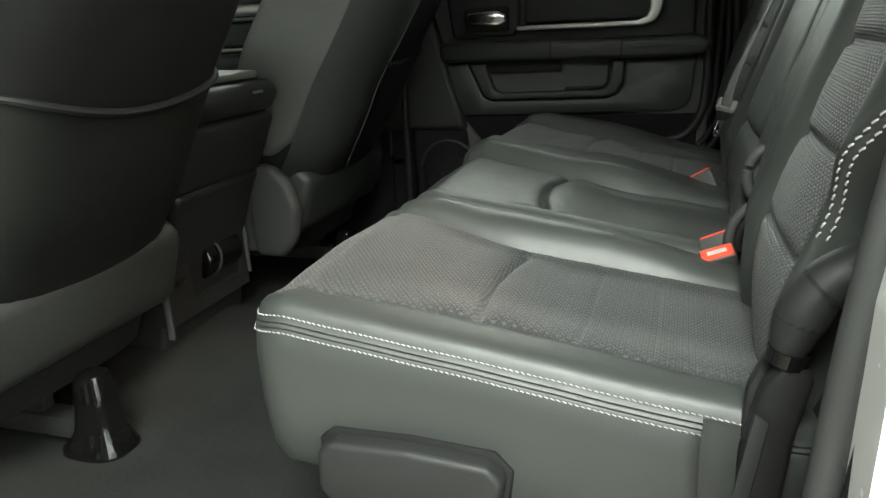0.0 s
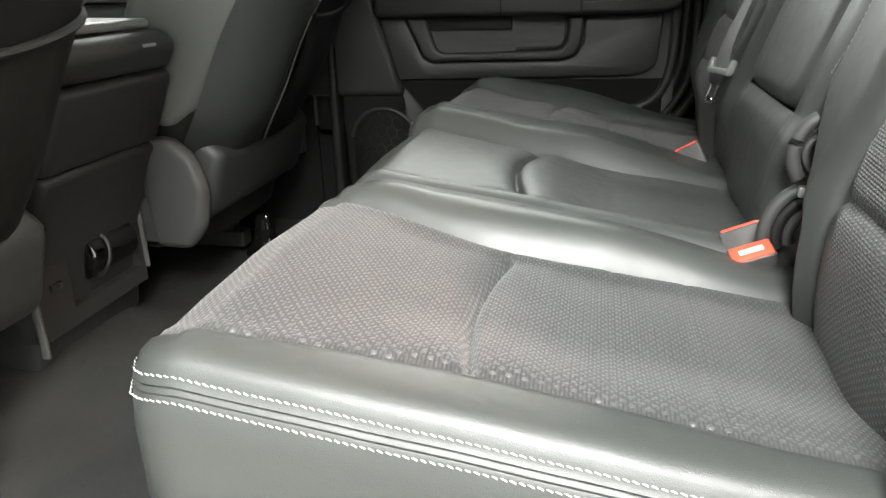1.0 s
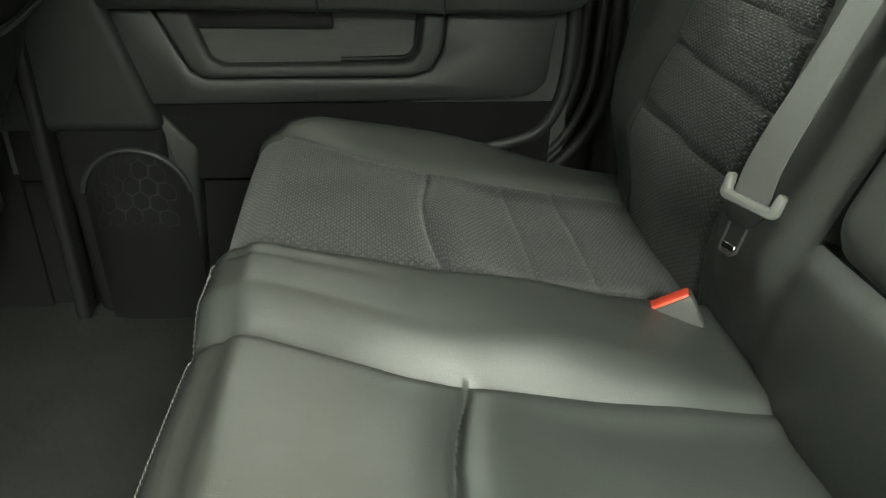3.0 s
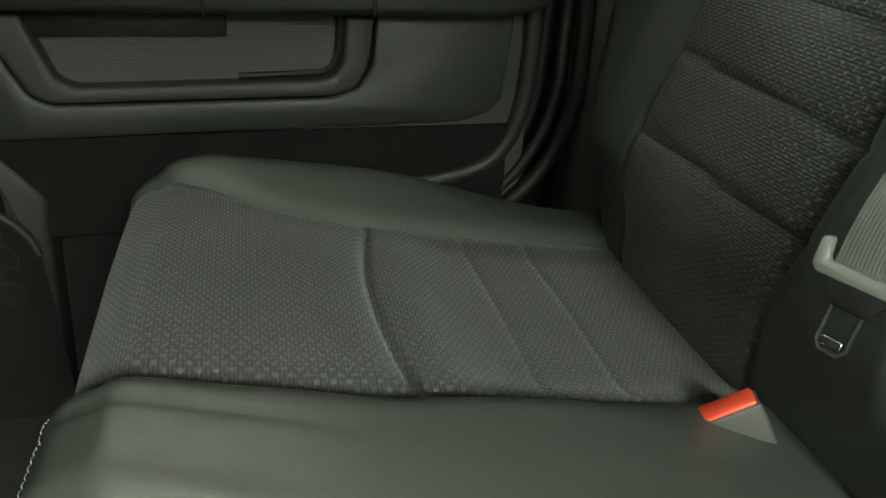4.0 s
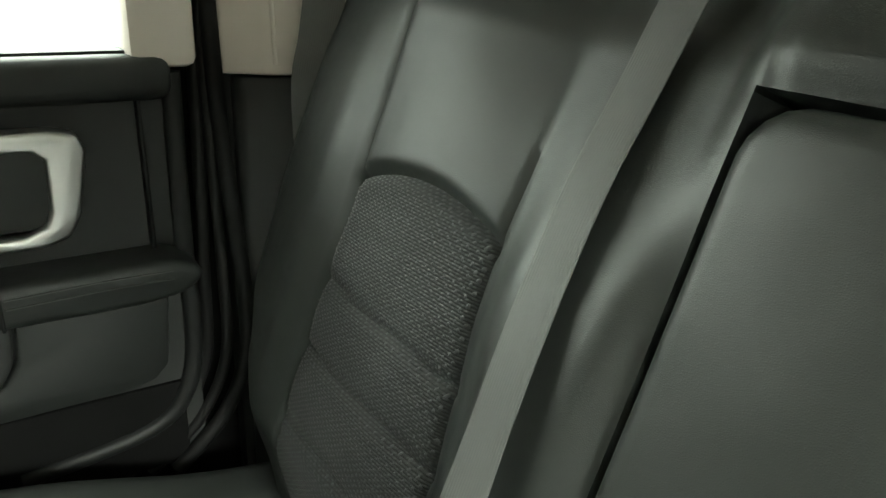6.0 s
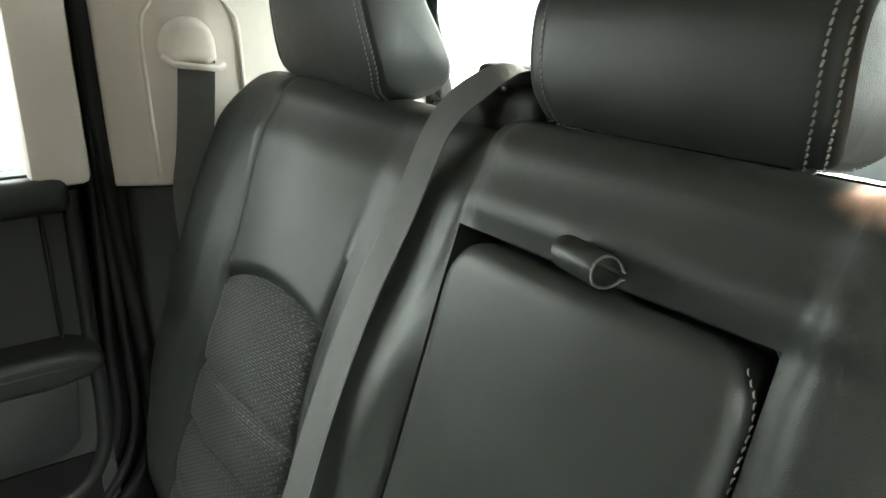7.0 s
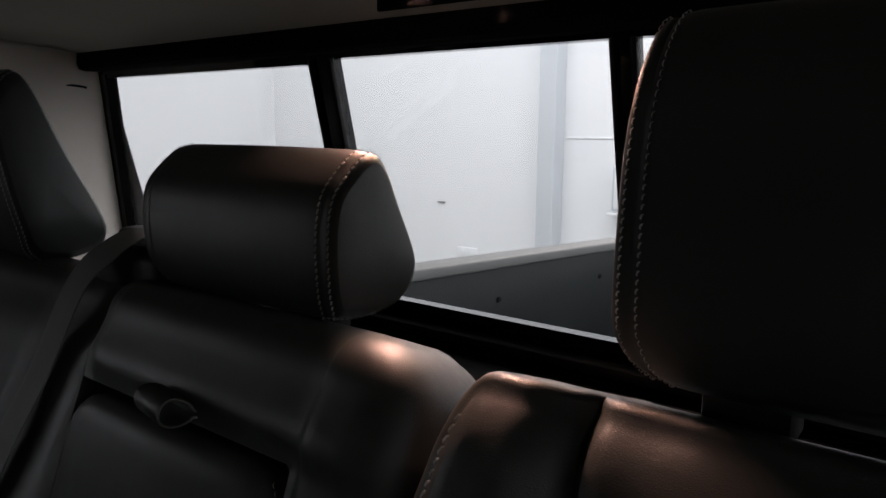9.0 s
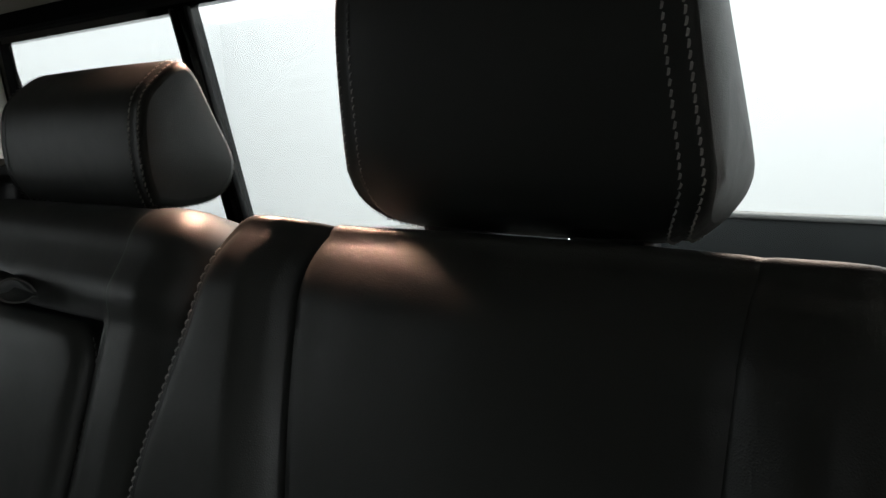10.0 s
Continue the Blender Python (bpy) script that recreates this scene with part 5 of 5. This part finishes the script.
    if inner < 0:
        part("recliner_cover", prism([(x + dx, z) for x, z in [(-0.575, 0.15), (-0.585, 0.33), (-0.56, 0.372), (-0.51, 0.372), (-0.465, 0.335), (-0.445, 0.27), (-0.46, 0.19), (-0.50, 0.145)]], 1, yi - 0.005 + inner * 0.0, yi + inner * 0.045, 0.02, 4), TRIM, s, "rounded grey recliner cover")
    for y in feet:
        part("rail", box((-1.2 + dx, y - 0.022, 0.02), (-0.5 - 0.26 * (1 - foot) + dx, y + 0.022, 0.06), 0.005), STEEL, s, "dark steel rail")
        part("riser", prism([(x + dx, z) for x, z in [(-0.72, 0.05), (-0.6, 0.05), (-0.58, 0.2), (-0.7, 0.2)]], 1, y - 0.015, y + 0.015, 0.005), STEEL, s)
        part("rail_foot", rail_boot(-0.455 - 0.16 * (1 - foot) + dx, y, foot), GLOSS, s, "glossy black rail end cover")
    return s


front_seat("black vinyl front seat with sagging map pocket", 0.66, 1.145, -0.035, 1, (0.905,))
front_seat("black vinyl front seat with grey bolster beside the console", 1.545, 2.04, 0.0, -1, (1.885,), 0.72, -0.25)

# ---- centre console ----
con = thing("centre_console", "tall black centre console with folding lid and rear cup holder", "console", (-0.8, 1.34, 0.0))
cy0, cy1 = 1.185, 1.505
part("body", prism([(-1.3, 0.02), (-0.63, 0.02), (-0.60, 0.2), (-0.545, 0.34), (-0.53, 0.36), (-0.56, 0.38), (-1.3, 0.36)], 1, cy0 + 0.02, cy1, 0.014, 3), PLASTIC, con)
part("backrest_box", prism([(-1.2, 0.37), (-0.525, 0.37), (-0.47, 0.495), (-0.50, 0.505), (-1.2, 0.5)], 1, cy0 + 0.01, cy1 - 0.005, 0.014, 3), PLASTIC, con)
part("lid", prism([(-1.15, 0.505), (-0.478, 0.503), (-0.455, 0.545), (-0.475, 0.568), (-1.15, 0.585)], 1, cy0, cy1, 0.014, 4), VINYL, con, "padded lid with pale top")
# lid top with its sheen put into the colour
part("lid_pad", box((-1.1, cy0 + 0.012, 0.572), (-0.5, cy1 - 0.012, 0.588), 0.006, 3, Matrix.Translation((-0.5, 0, 0.572)) @ Matrix.Rotation(0.025, 4, "Y") @ Matrix.Translation((0.5, 0, -0.572))), LIDSHEEN, con, "pale glossy top of the lid")
part("lid_badge", box((-0.464, 1.4, 0.545), (-0.456, 1.435, 0.55), 0.001, 1), SATIN, con)
part("cup_frame", frame_wall(0, -0.64, -0.597, (1.2, 0.085, 1.497, 0.258), [(1.285, 0.118, 1.478, 0.236)]), PLASTIC, con, "black surround of the cup holder", smooth=False)
# opening's shaded depth, given as a black panel
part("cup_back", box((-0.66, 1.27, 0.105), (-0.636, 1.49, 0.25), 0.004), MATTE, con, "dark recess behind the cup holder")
part("cup_barrel", tube([(-0.622, 1.335, 0.185), (-0.622, 1.34, 0.185), (-0.622, 1.462, 0.185), (-0.622, 1.466, 0.185)], [0.036, 0.042, 0.042, 0.036], 24), GLOSS, con, "folded glossy cup holder barrel")
part("cup_trim", tube([(-0.622 + 0.045 * math.cos(a), 1.372 + 0.006 * math.sin(a * 2), 0.185 + 0.045 * math.sin(a)) for a in [-1.2 + 2.4 * k / 12 for k in range(13)]], 0.0032, 8), STEEL, con, "satin band on the barrel")
part("cup_latch", box((-0.599, 1.235, 0.165), (-0.592, 1.262, 0.178), 0.002, 2), STEEL, con, "small dark latch")
part("latch_button", box((-0.535, 1.262, 0.384), (-0.518, 1.296, 0.393), 0.003, 2), SATIN, con, "small bright latch button")
for y, z0 in ((1.197, 0.062), (1.5, 0.11)):
    part("edge_strip", box((-0.605, y - 0.004, z0), (-0.59, y + 0.004, 0.255), 0.003, 2), SIDEGREY, con, "grey edge strip")

# ---- near door opening: seal, latch cover, belt anchor ----
ns = thing("door_seal", "grey rubber door seal along the open doorway", "seal", (0.52, 0.5, 0.0), "door seals", "structure")
for k, (dx, dy, r) in enumerate(((0.0, 0.0, 0.012), (0.02, -0.014, 0.012))):
    part("bead", tube(smooth_line([(0.575 + dx, 0.535 + dy, 1.2), (0.55 + dx, 0.53 + dy, 0.8), (0.513 + dx, 0.525 + dy, 0.5), (0.495 + dx, 0.52 + dy, 0.3), (0.47 + dx, 0.52 + dy, 0.12), (0.40 + dx, 0.52 + dy, 0.01)], 7), r, 10), RUBBER if k else TRIM, ns)
structure("pillar_trim_near", prism([(0.545, 0.0), (0.98, 0.0), (0.98, 0.85), (0.59, 0.85)], 1, 0.525, 0.585, 0.012, 2), TRIM, "dark lower pillar trim by the open door", "pillar trim", smooth=True)
structure("pillar_trim_near_upper", prism([(0.60, 0.855), (0.955, 0.855), (0.955, 1.235), (0.62, 1.255)], 1, 0.525, 0.60, 0.012, 2), BEIGE, "beige upper pillar trim by the open door", "pillar trim", smooth=True)
la = thing("seat_side_cover", "black plastic seat hinge cover with lap belt webbing", "hinge cover", (0.5, 0.62, 0.2))
part("shell", prism([(0.442, 0.2), (0.488, 0.2), (0.499, 0.33), (0.51, 0.385), (0.49, 0.405), (0.47, 0.37), (0.456, 0.3)], 1, 0.63, 0.655, 0.006, 3), RUBBER, la, "black hinge bracket")
part("plate", prism([(0.448, 0.24), (0.463, 0.238), (0.478, 0.345), (0.466, 0.352)], 1, 0.624, 0.631, 0.002, 2), PLASTIC, la, "flat black plate")
part("band", tube([(0.488, 0.645, 0.393), (0.4905, 0.645, 0.405)], 0.0175, 14), GLOSS, la, "gloss black band")
part("knuckle", tube(smooth_line([(0.489, 0.645, 0.405), (0.497, 0.645, 0.435), (0.515, 0.648, 0.462), (0.548, 0.652, 0.48)], 6), [0.015 + 0.007 * min(1, k / 6) for k in range(19)], 14), PLASTIC, la, "rounded hinge knuckle")
for a, b, r in (((0.4955, 0.645, 0.43), (0.4967, 0.645, 0.434), 0.0212), ((0.51, 0.647, 0.456), (0.5125, 0.647, 0.4585), 0.0226), ((0.53, 0.65, 0.47), (0.5335, 0.65, 0.4718), 0.0226)):
    part("groove", tube([a, b], r, 16), RUBBER, la, "dark gap between the hinge segments")
part("webbing", strip(smooth_line([(0.442, 0.632, 0.338), (0.44, 0.626, 0.30), (0.442, 0.628, 0.25), (0.45, 0.632, 0.19)], 5), Vector((1, 0, 0.2)), 0.03, 0.003), VINYL, la, "black lap belt strap")
part("side_panel", prism([(0.452, 0.2), (0.49, 0.2), (0.5, 0.36), (0.485, 0.42), (0.462, 0.36)], 1, 0.655, 0.672, 0.004), PLASTIC, la, "flat black side panel")
hb = part("hinge", tube([(0.509, 1.07, 0.456), (0.509, 1.094, 0.456)], [0.026, 0.029], 28), RUBBER, single, "black steel backrest hinge")
for a0, a1 in ((0.9, 1.75), (1.9, 2.75), (2.95, 3.9)):
    part("rim", tube([(0.511 + 0.029 * math.cos(a0 + (a1 - a0) * k / 10), 1.072, 0.457 + 0.038 * math.sin(a0 + (a1 - a0) * k / 10)) for k in range(11)], 0.0075, 10), TRIM, hb, "rounded grey guard")
part("inner_ring", tube([(0.511 + 0.019 * math.cos(q), 1.066, 0.457 + 0.02 * math.sin(q)) for q in [2 * math.pi * k / 26 for k in range(26)]], 0.0035, 8, closed=True), TRIM, hb, "grey inner ring")
part("bolt", tube([(0.511, 1.058, 0.457), (0.511, 1.07, 0.457)], [0.005, 0.0065], 12), SATIN, hb, "bright bolt")
# ribbed boot under the hinge
for k in range(4):
    r = 0.05 - 0.0125 * k
    part("bellows", tube(smooth_line([(0.515 - r * math.cos(a), 1.083 + 0.002 * k, 0.362 + r * math.sin(a) * 1.15) for a in (-0.3, 0.1, 0.5, 0.9, 1.25, 1.5)], 5), 0.0075, 10), TRIM if k % 2 == 0 else RUBBER, hb, "ribbed dark grey boot")
part("clip", box((0.49, 1.06, 0.412), (0.499, 1.07, 0.424), 0.002, 2), SATIN, hb, "small bright clip")

# ---- truck bed behind the rear window ----
bed = thing("truck_bed", "empty dark grey truck bed with pale rail caps", "truck bed", (1.9, 1.34, -0.2))
BX0, BX1 = 1.2, 3.75


def rail_z(x):
    return 0.724 - 0.059 * (x - 2.0)


side = [(BX0, 0.05), (BX1, 0.0), (BX1, rail_z(BX1) - 0.02), (BX0, rail_z(BX0) - 0.02)]
part("side_wall", prism(side, 1, 2.12, 2.19, 0.015), BEDPAINT, bed)
part("side_wall", prism(side, 1, 0.49, 0.56, 0.015), BEDPAINT, bed)
part("front_wall", box((BX0, 0.49, 0.0), (BX0 + 0.05, 2.19, 0.68), 0.01), BEDPAINT, bed)
part("bed_floor", box((BX0, 0.5, -0.04), (BX1, 2.18, 0.02), 0.0), BEDPAINT, bed, smooth=False)
for k in range(13):
    part("floor_rib", box((BX0 + 0.06, 0.62 + 0.12 * k, 0.019), (BX1 - 0.02, 0.67 + 0.12 * k, 0.032), 0.005), BEDPAINT, bed)
part("tailgate", box((BX1, 0.5, -0.02), (BX1 + 0.07, 2.18, 0.598), 0.012), BEDPAINT, bed)
for y in (2.155, 0.525):
    part("rail_cap", prism([(BX0, rail_z(BX0) - 0.036), (BX1 + 0.07, rail_z(BX1) - 0.036), (BX1 + 0.07, rail_z(BX1)), (BX0, rail_z(BX0))], 1, y - 0.05, y + 0.05, 0.008, 3), GREYP, bed, "pale grey rail cap")
part("tail_cap", box((BX1 - 0.01, 0.5, 0.595), (BX1 + 0.08, 2.18, 0.622), 0.01, 3), GREYP, bed)

# bright reflection on the bed side, built as a bordered glowing patch
lm = thing("bed_lamp", "lit white lamp in the side of the truck bed", "lamp", (3.42, 2.12, 0.4))
part("lens", box((3.405, 2.108, 0.435), (3.44, 2.116, 0.53), 0.004, 2), GLOW, lm, "glowing white lens")
part("bezel", box((3.394, 2.113, 0.424), (3.451, 2.121, 0.541), 0.003, 1), PLASTIC, lm, "black bezel")
for x, z in ((2.31, 0.567), (3.05, 0.53)):
    pg = thing("bed_plug", "small round plug in the truck bed side", "plug", (x, 2.12, z), "bed plugs")
    part("disc", tube([(x, 2.121, z), (x, 2.113, z)], [0.012, 0.009], 14), RUBBER, pg)
    part("hole", tube([(x, 2.114, z), (x, 2.1125, z)], 0.004, 10), MATTE, pg)

# housing and lip added to screen the warm fill from the camera
cl = thing("brake_lamp", "slim black lamp housing above the rear window leaking warm light", "lamp", (0.9, 1.235, 1.24))
part("housing", box((0.878, 1.16, 1.243), (0.935, 1.31, 1.262), 0.004), MATTE, cl, "black lamp housing")
part("lip", box((0.872, 1.16, 1.228), (0.877, 1.31, 1.262), 0.002), MATTE, cl)

# ---- white wall outside ----
structure("wall_outside_rear", box((6.2, -8, -0.62), (6.4, 12, 2.3)), WALL, "white painted wall behind the truck", "wall")
structure("wall_outside_far", box((-2.2, 8.0, -0.62), (6.2, 8.2, 2.3)), WALL, "white painted wall beside the truck", "wall")
structure("column", box((6.02, 4.03, -0.62), (6.2, 4.2, 2.3), 0.01), WALLGREY, "pale grey column on the white wall", "column")
# unseen walls and roof, added to shade the cab; rear and far side open
structure("bay_wall_front", box((-6.2, -3.2, -0.62), (-6.0, 6.0, 2.6)), DARKWALL, "plain grey bay wall ahead of the truck", "wall")
structure("bay_wall_near", box((-6.0, -3.2, -0.62), (1.6, -3.0, 2.05)), DARKWALL, "plain grey bay side wall", "wall")
structure("bay_wall_far", box((-6.0, 5.8, -0.62), (-2.2, 6.0, 2.6)), DARKWALL, "plain grey bay side wall", "wall")
structure("bay_ceiling", box((-6.2, -3.2, 2.6), (1.6, 4.2, 2.75)), DARKWALL, "plain grey bay ceiling over the cab", "ceiling")
ob = thing("wall_box", "small white electrical box on the wall", "electrical box", (6.19, 3.35, 0.6))
part("box_body", box((6.1, 3.2, 0.43), (6.2, 3.51, 0.81), 0.012), WALLGREY, ob)
part("box_lid", box((6.085, 3.225, 0.455), (6.1, 3.485, 0.785), 0.008), WALL, ob)
part("box_sill", box((6.06, 3.16, 0.395), (6.2, 3.54, 0.42), 0.008), WALL, ob)
wo = thing("wall_outlet", "white double outlet plate low on the wall", "outlet", (6.19, 5.09, -0.12))
part("plate", box((6.185, 4.95, -0.18), (6.2, 5.2, -0.06), 0.006), WALL, wo)
for y in (5.02, 5.14):
    part("socket", box((6.181, y - 0.022, -0.15), (6.187, y + 0.022, -0.09), 0.003), WALL, wo)
    part("slot", box((6.179, y - 0.008, -0.13), (6.183, y + 0.008, -0.118), 0.001), GREYP, wo)
wk = thing("wall_hook", "small dark metal hook on the white wall", "hook", (6.19, 5.42, 0.37))
part("plate", box((6.185, 5.36, 0.365), (6.2, 5.46, 0.38), 0.004), GREYP, wk)
structure("wall_joint", box((6.19, 3.1, 1.035), (6.2, 4.02, 1.05), 0.003), WALL, "thin joint line on the wall", "trim")
